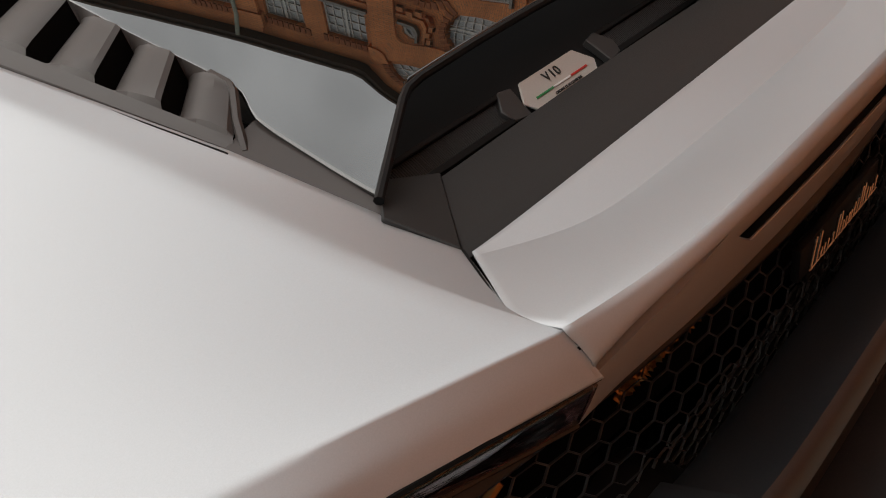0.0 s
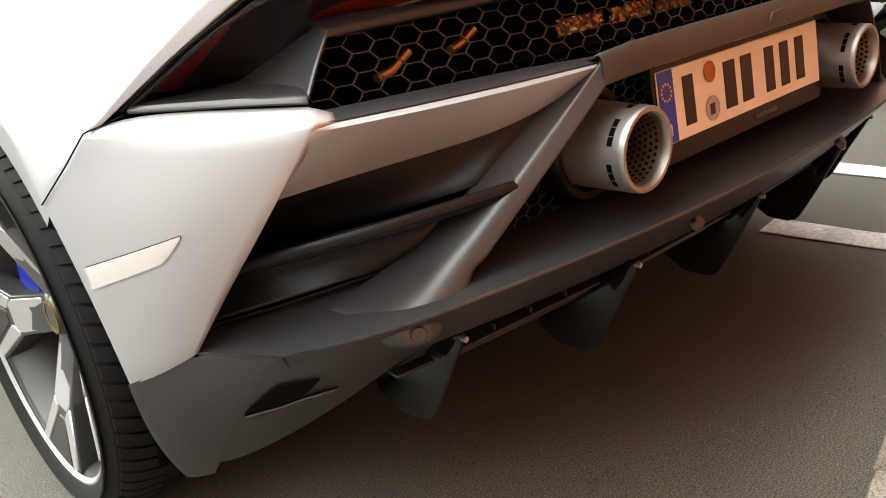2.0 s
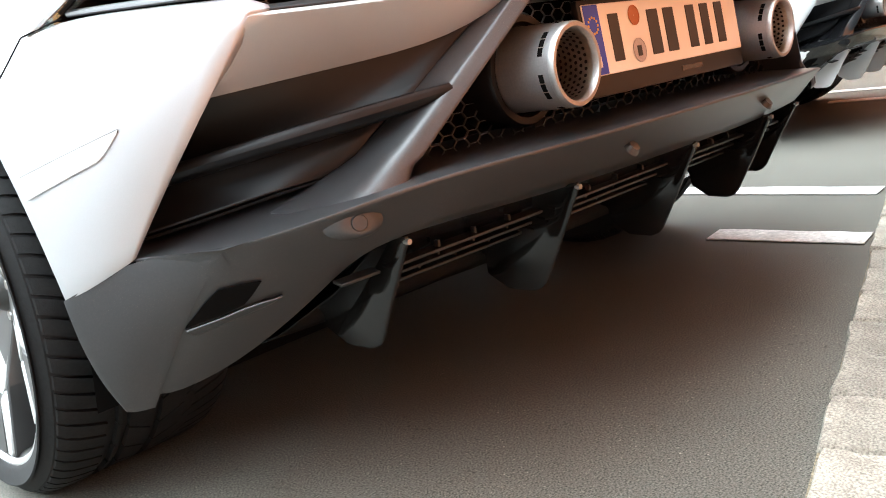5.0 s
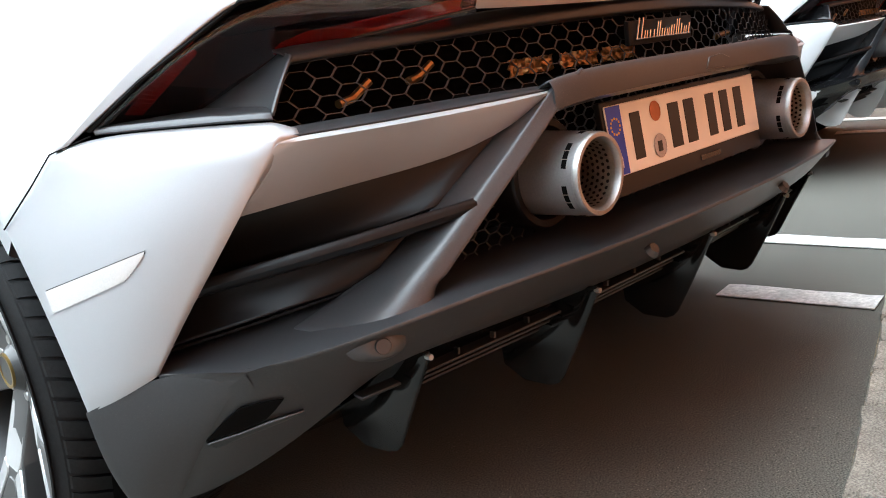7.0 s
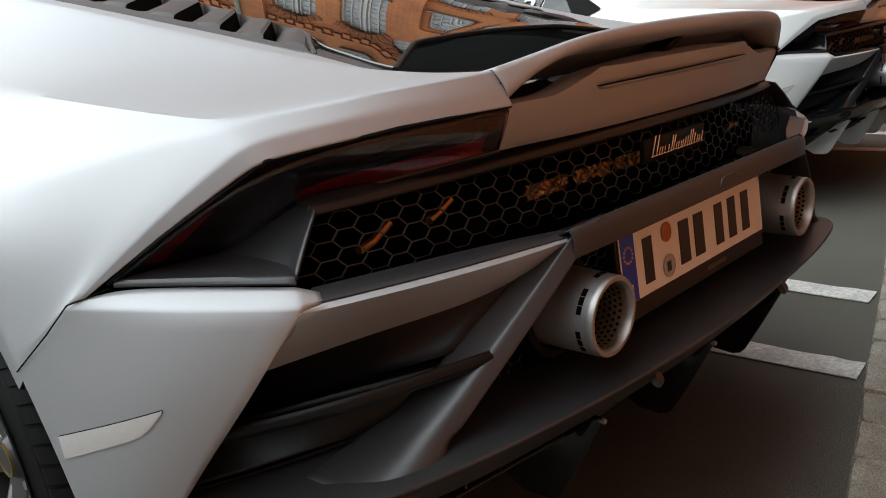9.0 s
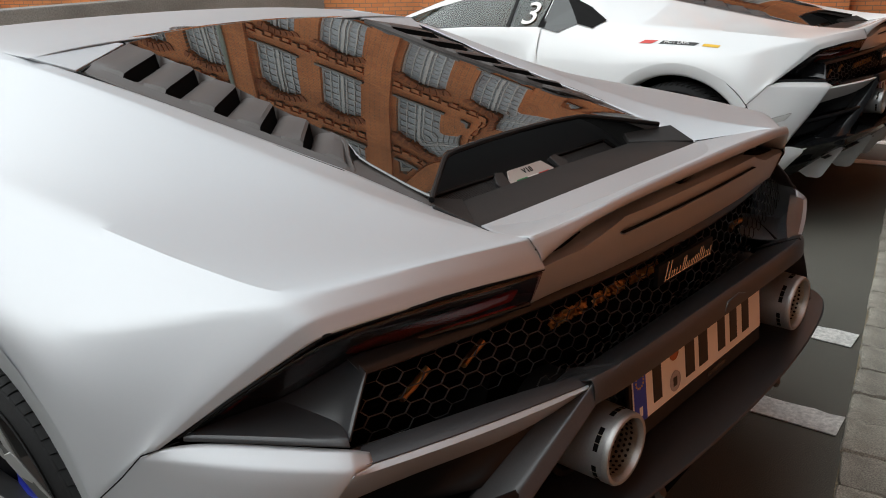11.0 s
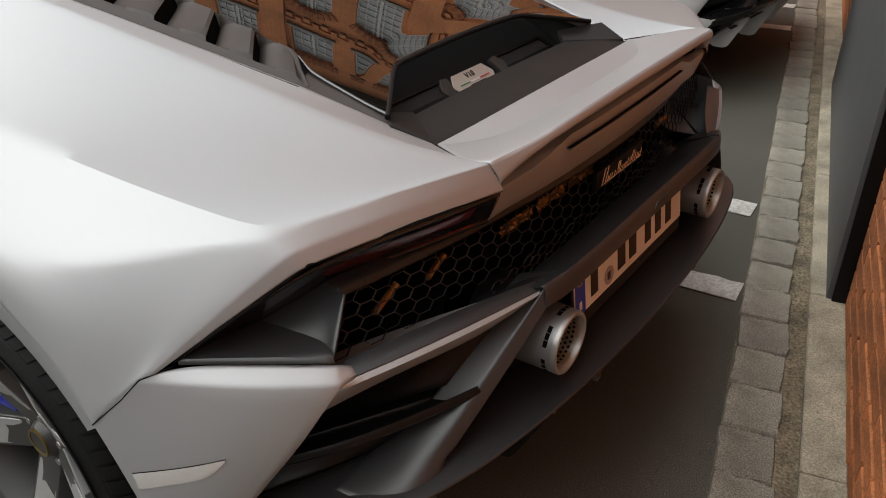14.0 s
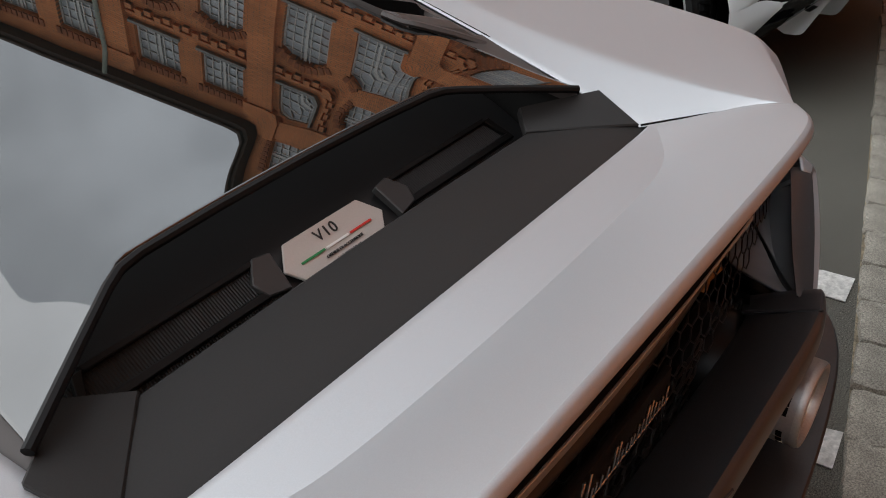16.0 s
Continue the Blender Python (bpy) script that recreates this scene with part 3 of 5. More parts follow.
def wheel(parent, cx, cy, cz, r, width, rim_r, s):
    """Wheel centred at (cx, cy, cz); its outer face looks towards x * s."""
    w = part("wheel", lathe([(0.06, -0.16), (0.058, -0.09), (0.03, -0.08)], 24, "x"), RIM_DARK, parent, m=Matrix.Translation((cx, cy, cz)) @ Matrix.Diagonal((s, 1, 1, 1)))
    h = width / 2
    prof = [(rim_r - .004, h - 0.012), (rim_r + 0.006, h - 0.001), (rim_r + 0.012, h + 0.003), (rim_r + 0.030, h + 0.009), (rim_r + 0.033, h + 0.0105), (rim_r + .036, h + .009), (r - 0.034, h + 0.005), (r - 0.016, h - 0.006),
            (r - .009, h - 0.020), (r - .008, h - .05), (r - .008, -h + 0.03), (r - 0.03, -h), (rim_r, -h + 0.01)]
    tyre = part("tyre", lathe(prof, 96, "x"), RUBBER, w, smooth=30)
    tyre.location.x = -h
    # tread: ribs cut into blocks by cross grooves, round shoulders
    bm = bmesh.new()

    def block(xs, a0, a1, skew):
        rings = []
        for f in (0, .5, 1):
            ring = []
            for x, rr in xs:
                q = a0 + (a1 - a0) * f + skew * (x - xs[0][0])
                ring.append(bm.verts.new((x, rr * math.sin(q), rr * math.cos(q))))
            rings.append(ring)
        for p, q in zip(rings, rings[1:]):
            for i in range(len(xs) - 1):
                bm.faces.new((p[i], p[i + 1], q[i + 1], q[i]))
        bm.faces.new(rings[0][::-1])
        bm.faces.new(rings[-1])

    n = 74
    step = 2 * math.pi / n
    out = [(h - .006, r - .020), (h - .010, r - .0115), (h - .020, r - .0052), (h - .036, r - .0012), (h - .060, r), (h - .079, r), (h - .080, r - .009)]
    inn = [(-x, rr) for x, rr in out[::-1]]
    ribs = [(.050, h - .094), (-.004, .038), (-.060, -.016), (-h + .094, -.072)]
    for k in range(n):
        a = k * step
        block(out, a, a + step * .80, 1.1)
        block(inn, a + step * .4, a + step * 1.2, -1.1)
        if k % 2 == 0:
            for i, (x0, x1) in enumerate(ribs):
                off = (.3, .9, .1, .6)[i] * step
                block([(x0, r - .009), (x0 + .001, r), (x1 - .001, r), (x1, r - .009)], a + off, a + off + step * 1.86, (3.5, 2.0, -2.0, -3.5)[i])
    bmesh.ops.recalc_face_normals(bm, faces=bm.faces[:])
    tagged(part("tread", bm, RUBBER, tyre, smooth=30), kind="stuff")
    # raised marks on the side wall
    for k in range(9):
        a = radians(-62 + 4.6 * k + (9 if k > 4 else 0))
        bm = bmesh.new()
        add_box(bm, h + .0072, 0, r - .047, .003, .0105, .019, Matrix.Rotation(a, 4, "X"))
        add_box(bm, h + .0074, 0, r - .047, .003, .004, .010, Matrix.Rotation(a, 4, "X"))
        part("raised_mark", bm, RUBBER, tyre, smooth=0)
    part("rim", lathe([(rim_r - .010, -.026), (rim_r - .003, -.010), (rim_r + .004, -.003), (rim_r + .004, -.008), (rim_r - .008, -.016), (rim_r - .012, -.022), (rim_r - .028, -.11), (rim_r - .03, -.27)], 72, "x"), RIM_DARK, w)
    part("rim_edge", lathe([(rim_r - .006, -.0085), (rim_r + .001, -.0025), (rim_r + .005, -.003), (rim_r + .003, -.0085)], 72, "x", closed=True), RIM_CUT, w, "bright machined rim edge")

    def depth(rad):
        return -.070 + .062 * min(1, max(0, (rad - .05) / (rim_r - .07))) ** .8

    def plate_of(pts, rot, sink, thick):
        return slab([rot @ Vector((depth(q) + sink, t, q)) for t, q in pts], (-thick, 0, 0), .0022, 1)

    k1 = rim_r / .268
    for k in range(5):
        rot = Matrix.Rotation(-2 * math.pi * k / 5 - radians(30), 4, "X")
        # broad spoke that forks towards the rim
        arm = [(-.026, .026), (.026, .026), (.036, .060), (.040, .150 * k1), (.086, .246 * k1), (.080, .258 * k1), (0, .264 * k1), (-.080, .258 * k1), (-.086, .246 * k1), (-.040, .150 * k1), (-.036, .060)]
        sp = part("spoke", plate_of(arm, rot, 0, .046), RIM_GREY, w, "satin grey forked spoke")
        face = [(-.022, .050), (.022, .050), (.031, .070), (.034, .150 * k1), (.026, .166 * k1), (-.026, .166 * k1), (-.034, .150 * k1), (-.031, .070)]
        part("machined_face", plate_of(face, rot, .0022, .005), RIM_CUT, sp, "bright machined spoke face")
        for sgn in (-1, 1):
            leg = [(sgn * .028, .160 * k1), (sgn * .036, .156 * k1), (sgn * .080, .244 * k1), (sgn * .074, .252 * k1), (sgn * .058, .252 * k1), (sgn * .016, .178 * k1), (sgn * .020, .168 * k1)]
            part("machined_leg", plate_of(leg, rot, .0022, .005), RIM_CUT, sp)
        pocket = [(-.012, .182 * k1), (.012, .182 * k1), (.050, .250 * k1), (.046, .256 * k1), (-.046, .256 * k1), (-.050, .250 * k1)]
        part("fork_pocket", plate_of(pocket, rot, .0010, .004), RIM_DARK, sp, "dark sunken pocket in the fork")
        rot2 = Matrix.Rotation(-2 * math.pi * (k + .5) / 5 - radians(30), 4, "X")
        part("wheel_bolt", lathe([(.0005, -.052), (.008, -.052), (.0095, -.056), (.0095, -.075)], 10, "x"), STEEL, w, m=Matrix.Translation(rot2 @ Vector((-.012, 0, .052))))
    part("hub_cap", lathe([(0.0005, -0.052), (0.028, -0.052), (0.034, -0.058), (0.046, -0.075)], 24, "x"), RIM_DARK, w)
    part("hub_ring", lathe([(0.026, -0.0505), (0.031, -0.0505), (0.031, -0.055), (0.026, -0.055)], 24, "x", closed=True), GOLD, w, "gold ring round the hub cap")
    part("brake_disc", lathe([(0.08, -0.10), (0.185, -0.10), (0.185, -0.13), (0.08, -0.13)], 48, "x", closed=True), DISC, w)
    cal = bmesh.new()
    for k in range(9):
        a = radians(20 + k * 8)
        add_box(cal, -0.098, 0, 0.150, 0.06, 0.034, 0.105, Matrix.Rotation(-a, 4, "X"))
    part("brake_caliper", cal, BLUE_CAL, w, "blue painted brake caliper", smooth=0)
    return w


def fender(car, s):
    # columns: inner edge, bevel, middle of the top, crest, lower fold, side, wheel opening
    lamp = [(.4465, .1405, .893), (.447, .141, .892), (.60, .198, .884), (.752, .262, .867), (.772, .275, .860), (.865, .345, .787), (.938, .414, .718)]
    ridge = [(.465, .197, .931), (.463, .160, .939), (.62, .240, .9265), (.775, .318, .910), (.797, .333, .903), (.888, .388, .808), (.948, .426, .716)]
    cham = [tuple(a + (b - a) * f + d for a, b, d in zip(p, q, (0, -o * .75, o * .5))) for p, q, f, o in zip(lamp, ridge, (.5, .5, .45, .40, .36, .36, .40), (.003, .003, .006, .008, .010, .008, .002))]
    r2 = [(.384, .323, .904), (.474, .312, .934), (.63, .42, .932), (.812, .520, .926), (.895, .485, .870), (.962, .490, .752), (.997, .500, .628)]
    r3 = [(.425, .595, .966), (.488, .600, .969), (.64, .66, .957), (.826, .72, .940), (.953, .625, .830), (.984, .605, .785), (.992, .595, .737)]
    r4 = [(.470, .86, 1.016), (.528, .86, 1.020), (.68, .88, .988), (.842, .90, .950), (.966, .830, .848), (.986, .850, .822), (.990, .86, .797)]
    r5 = [(.523, 1.15, 1.072), (.570, 1.15, 1.074), (.71, 1.15, 1.018), (.850, 1.15, .952), (.957, 1.13, .842), (.981, 1.12, .775), (.984, 1.12, .715)]
    r6 = [(.600, 1.42, 1.128), (.628, 1.42, 1.122), (.74, 1.42, 1.040), (.858, 1.42, .938), (.935, 1.41, .820), (.965, 1.36, .650), (.978, 1.28, .480)]
    r7 = [(.612, 1.72, 1.146), (.640, 1.72, 1.135), (.73, 1.72, 1.050), (.845, 1.72, .925), (.905, 1.72, .800), (.930, 1.70, .620), (.945, 1.68, .360)]
    bm = sheet([lamp, cham, ridge, r2, r3, r4, r5, r6, r7], s, crease_rows=((1, [.2, .3, .5, .8, .9, .8]), (2, [1, 1, .95, .35, .1, .1])), corners=((2, 0), (3, 0), (4, 0), (3, 6), (2, 6)),
               crease_cols=((1, [1, 1, 1, .9, .8, .8, .8, .8]), (3, [0, .1, 1, 1, .95, .8, .5, .3]), (4, [0, 0, .8, .6, .3, 0, 0, 0])))
    ob = part("rear_fender", bm, SILVER, car, "satin silver rear fender with a sharp tail ridge", smooth=0)
    for f in ob.data.polygons:
        f.use_smooth = True
    crisp = {(17, 24), (24, 31)}
    for e in ob.data.edges:
        if tuple(sorted(e.vertices)) in crisp:
            e.use_edge_sharp = True
    soften(ob, 3, 0.004)
    fender_ob = ob
    # lip round the wheel opening
    bm = bmesh.new()
    prev = None
    for k in range(25):
        a = radians(-8 + 151 * k / 24)
        c, sn = math.cos(a), math.sin(a)
        pts = [(0.992 * s, .86 + .452 * c, .345 + .452 * sn), (0.990 * s, .86 + .405 * c, .345 + .405 * sn), (0.978 * s, .86 + .392 * c, .345 + .392 * sn), (0.90 * s, .86 + .390 * c, .345 + .390 * sn)]
        ring = [bm.verts.new(p) for p in pts]
        if prev:
            for i in range(3):
                bm.faces.new((prev[i], prev[i + 1], ring[i + 1], ring[i]))
        prev = ring
    bmesh.ops.recalc_face_normals(bm, faces=bm.faces[:])
    part("arch_lip", bm, SILVER, car, smooth=50)
    bm = bmesh.new()
    prev = None
    for k in range(25):
        a = radians(-20 + 220 * k / 24)
        c, sn = math.cos(a), math.sin(a)
        ring = [bm.verts.new((x * s, .86 + .396 * c, .345 + .396 * sn)) for x in (.95, .60)]
        ring.append(bm.verts.new((.60 * s, .86, .345)))
        if prev:
            bm.faces.new((prev[0], prev[1], ring[1], ring[0]))
            bm.faces.new((prev[1], prev[2], ring[2], ring[1]))
        prev = ring
    part("wheel_well", bm, VOID, car, smooth=0)
    return fender_ob


def bumper(car, s):
    ledge = [(.946, .424, .7165), (.903, .386, .729), (.84, .302, .727), (.772, .217, .722), (.748, .205, .711)]
    crease = [(.9545, .4335, .706), (.905, .345, .707), (.85, .265, .705), (.788, .194, .702), (.757, .188, .704)]
    f2 = [(.9975, .498, .628), (.945, .37, .62), (.895, .288, .616), (.832, .228, .613), (.815, .262, .616)]
    f3 = [(.990, .440, .51), (.958, .37, .512), (.925, .32, .515), (.880, .285, .518), (.868, .33, .523)]
    f4 = [(.982, .41, .393), (.966, .385, .402), (.945, .355, .418), (.918, .328, .436), (.905, .37, .445)]
    ob = part("bumper_corner", sheet([ledge, crease, f2, f3, f4], s, crease_rows=(1,), crease_cols=(3,), amount=0.95, corners=((1, 0), (2, 0))), SILVER, car, "satin silver bumper corner", smooth=0)
    for f in ob.data.polygons:
        f.use_smooth = True
    soften(ob, 2, 0.005)
    tree = BVHTree.FromObject(ob, bpy.context.evaluated_depsgraph_get())
    out = Vector((.84 * s, -.54, 0)).normalized()

    def flush(w, y, z):
        got = tree.ray_cast(Vector((w * s, y, z)) + out * .15, -out)
        return (got[0] if got[0] else Vector((w * s, y, z))) + out * .0008
    n = 12
    grid = []
    for top, low in ((0, 0), (.5, .5), (1, 1)):
        row = []
        for i in range(n + 1):
            f = i / n
            hi = Vector((.918, .310, .5925)).lerp(Vector((.992, .440, .550)), f)
            lo = Vector((.932, .334, .560)).lerp(Vector((.990, .434, .522)), (f - .14) / .86) if f > .14 else Vector((.919, .313, .586)).lerp(Vector((.932, .334, .560)), f / .14)
            p = flush(*hi.lerp(lo, top))
            row.append((p.x * s, p.y, p.z))
        grid.append(row)
    soften(part("side_marker", sheet(grid, s), MARKER, car, "clear ribbed side marker lens", smooth=40), 0, .001)
    ring = [grid[1][0]] + grid[0]
    part("marker_gap", rod([Vector((x * s, y, z)) - out * .0004 for x, y, z in ring], .0011, 5), SEAM, car)
    # seam between fender and bumper
    part("panel_gap", rod(side([(.9995, .497, .628), (.972, .452, .678), (.952, .426, .714), (.912, .394, .7295)], s), 0.0011, 6), SEAM, car)
    back = [(.748, .216, .7095), (.62, .172, .7125), (.50, .132, .7150), (.402, .092, .7145)]
    edge = [(.786, .190, .699), (.65, .141, .6995), (.50, .097, .7035), (.403, .074, .709)]
    low = [(.838, .272, .611), (.65, .210, .629), (.51, .140, .643), (.407, .085, .700)]
    ret = [(.83, .38, .610), (.65, .32, .628), (.52, .24, .645), (.412, .115, .702)]
    ob = part("bumper_wing", sheet([back, edge, low, ret], s, crease_rows=((1, [.55, .6, .7]), (2, [1, 1, 1])), amount=1.0), SILVER, car, "silver wing across the rear bumper", smooth=15)
    soften(ob, 2, 0.004)
    over = [tuple(p + (q - p) * .72 + d for p, q, d in zip(u, v, (0, 0, .0028))) for u, v in zip(back, edge)]
    inner = [(w - .002, y + .006, z + .0030) for w, y, z in back]
    soften(part("wing_top", sheet([inner, over], s), GREY, car, "dark grey top strip of the wing", smooth=60), 1, .0025)
    # dark pocket behind the wing, with its two blades
    bm = bmesh.new()
    o = [bm.verts.new(p) for p in side([(.86, .36, .70), (.45, .24, .70), (.50, .26, .44), (.93, .40, .42)], s)]
    i = [bm.verts.new(p) for p in side([(.80, .46, .68), (.48, .40, .68), (.52, .40, .45), (.86, .48, .43)], s)]
    bm.faces.new(i)
    for k in range(4):
        bm.faces.new((o[k], o[(k + 1) % 4], i[(k + 1) % 4], i[k]))
    part("bumper_pocket", bm, BLACK, car, smooth=0)
    rows = [[(.552, .112, .586), (.66, .165, .573), (.77, .235, .556), (.86, .33, .534)],
            [(.556, .106, .580), (.66, .158, .566), (.77, .228, .549), (.86, .322, .528)],
            [(.566, .116, .570), (.66, .170, .553), (.77, .242, .536), (.86, .335, .515)],
            [(.60, .24, .560), (.68, .28, .54), (.77, .34, .525), (.86, .42, .51)]]
    soften(part("upper_blade", sheet(rows, s, crease_rows=(1,), amount=0.4), BLADE, car, "black blade across the bumper pocket", smooth=60), 2, 0.006)
    rows = [[(.425, .110, .700), (.52, .150, .655), (.65, .225, .634), (.80, .335, .618)],
            [(.500, .138, .645), (.585, .190, .612), (.68, .255, .585), (.82, .370, .565)],
            [(.575, .160, .580), (.650, .235, .556), (.74, .310, .540), (.86, .42, .525)]]
    soften(part("upper_panel", sheet(rows, s), BLADE, car, smooth=60), 2, 0.004)
    rows = [[(.600, .172, .566), (.69, .24, .552), (.79, .32, .532), (.88, .41, .510)],
            [(.640, .186, .534), (.71, .247, .520), (.80, .322, .502), (.885, .40, .490)],
            [(.662, .204, .508), (.73, .252, .498), (.81, .315, .480), (.890, .385, .466)],
            [(.676, .220, .4935), (.745, .255, .484), (.82, .308, .468), (.898, .372, .452)]]
    soften(part("lower_panel", sheet(rows, s, crease_rows=(1,), amount=.4), BLADE, car, "black moulded panel in the bumper pocket", smooth=60), 2, 0.004)
    # dark sill between the pocket and the shelf
    part("pocket_seam", rod(side([(.676, .216, .4915), (.745, .250, .4815), (.82, .304, .465), (.898, .366, .449)], s), .0022, 6), SEAM, car)


def strut(car, s):
    # inner edge, narrow face, hollow flank that runs back into the pocket, and a foot that flares out on the shelf
    d = [(.36, .15, .690), (.43, .17, .655), (.515, .19, .580), (.575, .20, .522), (.604, .20, .494), (.612, .20, .478)]
    a = [(.362, .055, .734), (.448, .068, .658), (.538, .085, .583), (.606, .102, .521), (.632, .108, .498), (.642, .104, .476)]
    b = [(.404, .074, .722), (.478, .090, .655), (.567, .108, .582), (.638, .122, .520), (.676, .130, .493), (.728, .122, .462)]
    b2 = [(.412, .088, .708), (.490, .108, .648), (.576, .130, .577), (.645, .146, .522), (.694, .158, .489), (.765, .165, .458)]
    c = [(.425, .120, .695), (.508, .142, .641), (.590, .166, .572), (.650, .196, .520), (.690, .225, .492), (.775, .240, .464)]
    ob = part("bumper_strut", sheet([d, a, b, b2, c], s, crease_rows=((1, [.7, .7, .7, .6, .3]), (2, [.45, .4, .3, .1, 0])), amount=0.55), GREY, car, "dark grey diagonal strut of the rear bumper", smooth=60)
    soften(ob, 3, 0.004)


def diffuser(car):
    edge = [(.918, .330, .436), (.86, .224, .438), (.80, .160, .452), (.735, .108, .468), (.675, .081, .4765), (.60, .055, .484), (.45, .028, .4865), (.25, .008, .488)]
    full = [(-w, y, z) for w, y, z in edge] + [(0, 0, .489)] + [(w, y, z) for w, y, z in edge[::-1]]
    top = [(x, y + (.25 if abs(x) < .7 else .17), z + .006) for x, y, z in full]
    fold = [(x * .998, y + .006, z - .008) for x, y, z in full]

    def lower(x, y, z):
        w = abs(x)
        if w > .88:
            return (x * 1.0, .395, .25)
        if w > .82:
            return (math.copysign(.905, x), .390, .226)
        if w > .78:
            return (math.copysign(.812, x), .342, .248)
        if w > .70:
            return (math.copysign(.735, x), .235, .335)
        if w > .64:
            return (math.copysign(.705, x), .172, .394)
        if w > .55:
            return (math.copysign(.635, x), .118, .413)
        return (x, .068 + .12 * (w / .75) ** 2.2 * .9, .411 - .01 * w)
    low = [lower(*p) for p in full]
    inn = [(x * .97, y + .05, z + .01) for x, y, z in low]
    ob = part("splitter", sheet([top, full, fold, low, inn], 1, crease_rows=(1, 3), amount=0.95, flip=True, corners=((1, 1), (1, 15), (2, 1), (2, 15))), GREY, car, "dark grey lower bumper shelf", smooth=60)
    soften(ob, 2, 0.004)
    tree = BVHTree.FromObject(ob, bpy.context.evaluated_depsgraph_get())

    def laid(w, y, z, s, lift=.0015):
        out = Vector((.55 * s, -.82, -.12)).normalized()
        got = tree.ray_cast(Vector((w * s, y, z)) + out * .2, -out)
        return (got[0] if got[0] else Vector((w * s, y, z))) + out * lift
    for s in (-1, 1):
        rows = [[(.984, .412, .393), (.950, .362, .417), (.918, .332, .4365), (.858, .233, .4345)],
                [(.978, .41, .33), (.955, .37, .345), (.93, .335, .37), (.876, .279, .380)],
                [(.962, .41, .27), (.95, .39, .275), (.935, .37, .29), (.890, .327, .318)],
                [(.940, .414, .224), (.932, .410, .221), (.924, .405, .220), (.909, .393, .222)]]
        ob = part("bumper_skirt", sheet(rows, s, crease_cols=(3,), amount=0.6), GREY, car, "dark grey skirt end behind the wheel", smooth=60)
        soften(ob, 2, 0.002)
        # black patch laid on the fascia paints the vent's unlit hollow
        dark_patch = [laid(w, y, z, s, .004) for w, y, z in ((.890, .303, .335), (.876, .270, .366), (.862, .252, .384), (.838, .240, .388), (.812, .231, .388), (.822, .240, .370), (.832, .250, .356), (.858, .270, .346))]
        part("vent_hole", slab(dark_patch, (-.006 * s, .009, 0), 0, 1), VOID, car)
        ledge = [laid(w, y, z, s, .006) for w, y, z in ((.892, .302, .331), (.858, .270, .342), (.832, .250, .351), (.806, .240, .356), (.784, .231, .358), (.800, .240, .348), (.840, .262, .336), (.880, .300, .322))]
        part("vent_lip", slab(ledge, (-.004 * s, .008, .001), .0015, 1), GREY, car, "dark grey lip under the bumper vent")
        # parking sensor in its oval boss
        sn = part("parking_sensor", lathe([(.0005, -.001), (.0092, -.001), (.0100, .000), (.0104, .003), (.013, .008)], 24), GREY, car,
                  m=Matrix.Translation((.7335 * s, .1195, .4445)) @ Matrix.Rotation(radians(28 * s), 4, "Z") @ Matrix.Rotation(radians(-5), 4, "X"))
        boss = lathe([(.0096, .0025), (.0105, .0005), (.013, .0005), (.0155, .002), (.018, .0055), (.020, .010)], 32)
        for v in boss.verts:
            v.co.x *= 1 + (1.2 if v.co.x * s > 0 else .6) * max(0, math.hypot(v.co.x, v.co.z) - .0105) / .0095
        part("sensor_boss", boss, GREY, car, m=Matrix.Translation((.733 * s, .1210, .4445)) @ Matrix.Rotation(radians(28 * s), 4, "Z") @ Matrix.Rotation(radians(-5), 4, "X"))
    for x in (-.25, .25):
        part("parking_sensor", lathe([(.0005, -.001), (.0092, -.001), (.0100, .001), (.0115, .003), (.014, .008)], 24), GREY, car,
             m=Matrix.Translation((x, .0315, .452)) @ Matrix.Rotation(radians(-38), 4, "X"))
        # tray between the fascia's edge and the outer fin
        rows = [[(.716, .205, .352), (.738, .250, .318), (.762, .292, .280), (.800, .338, .249), (.838, .362, .241)],
                [(.690, .222, .336), (.705, .262, .300), (.722, .300, .264), (.760, .345, .242), (.815, .372, .238)],
                [(.655, .240, .325), (.655, .265, .292), (.660, .292, .258), (.700, .345, .240), (.800, .392, .238)]]
        soften(part("diffuser_tray", sheet(rows, s), HOOD, car, "charcoal tray beside the outer fin", smooth=60), 2, .003)
    # diffuser ramp and slats
    rows = [[(-.66, .175, .402), (-.35, .098, .412), (0, .090, .414), (.35, .098, .412), (.66, .175, .402)],
            [(-.70, .345, .250), (-.35, .285, .252), (0, .280, .252), (.35, .285, .252), (.70, .345, .250)],
            [(-.88, .60, .19), (-.35, .60, .17), (0, .60, .17), (.35, .60, .17), (.88, .60, .19)],
            [(-.88, 1.6, .14), (-.35, 1.6, .13), (0, 1.6, .13), (.35, 1.6, .13), (.88, 1.6, .14)]]
    soften(part("diffuser_ramp", sheet(rows, 1), GLOSS, car, smooth=60), 1, 0.004)
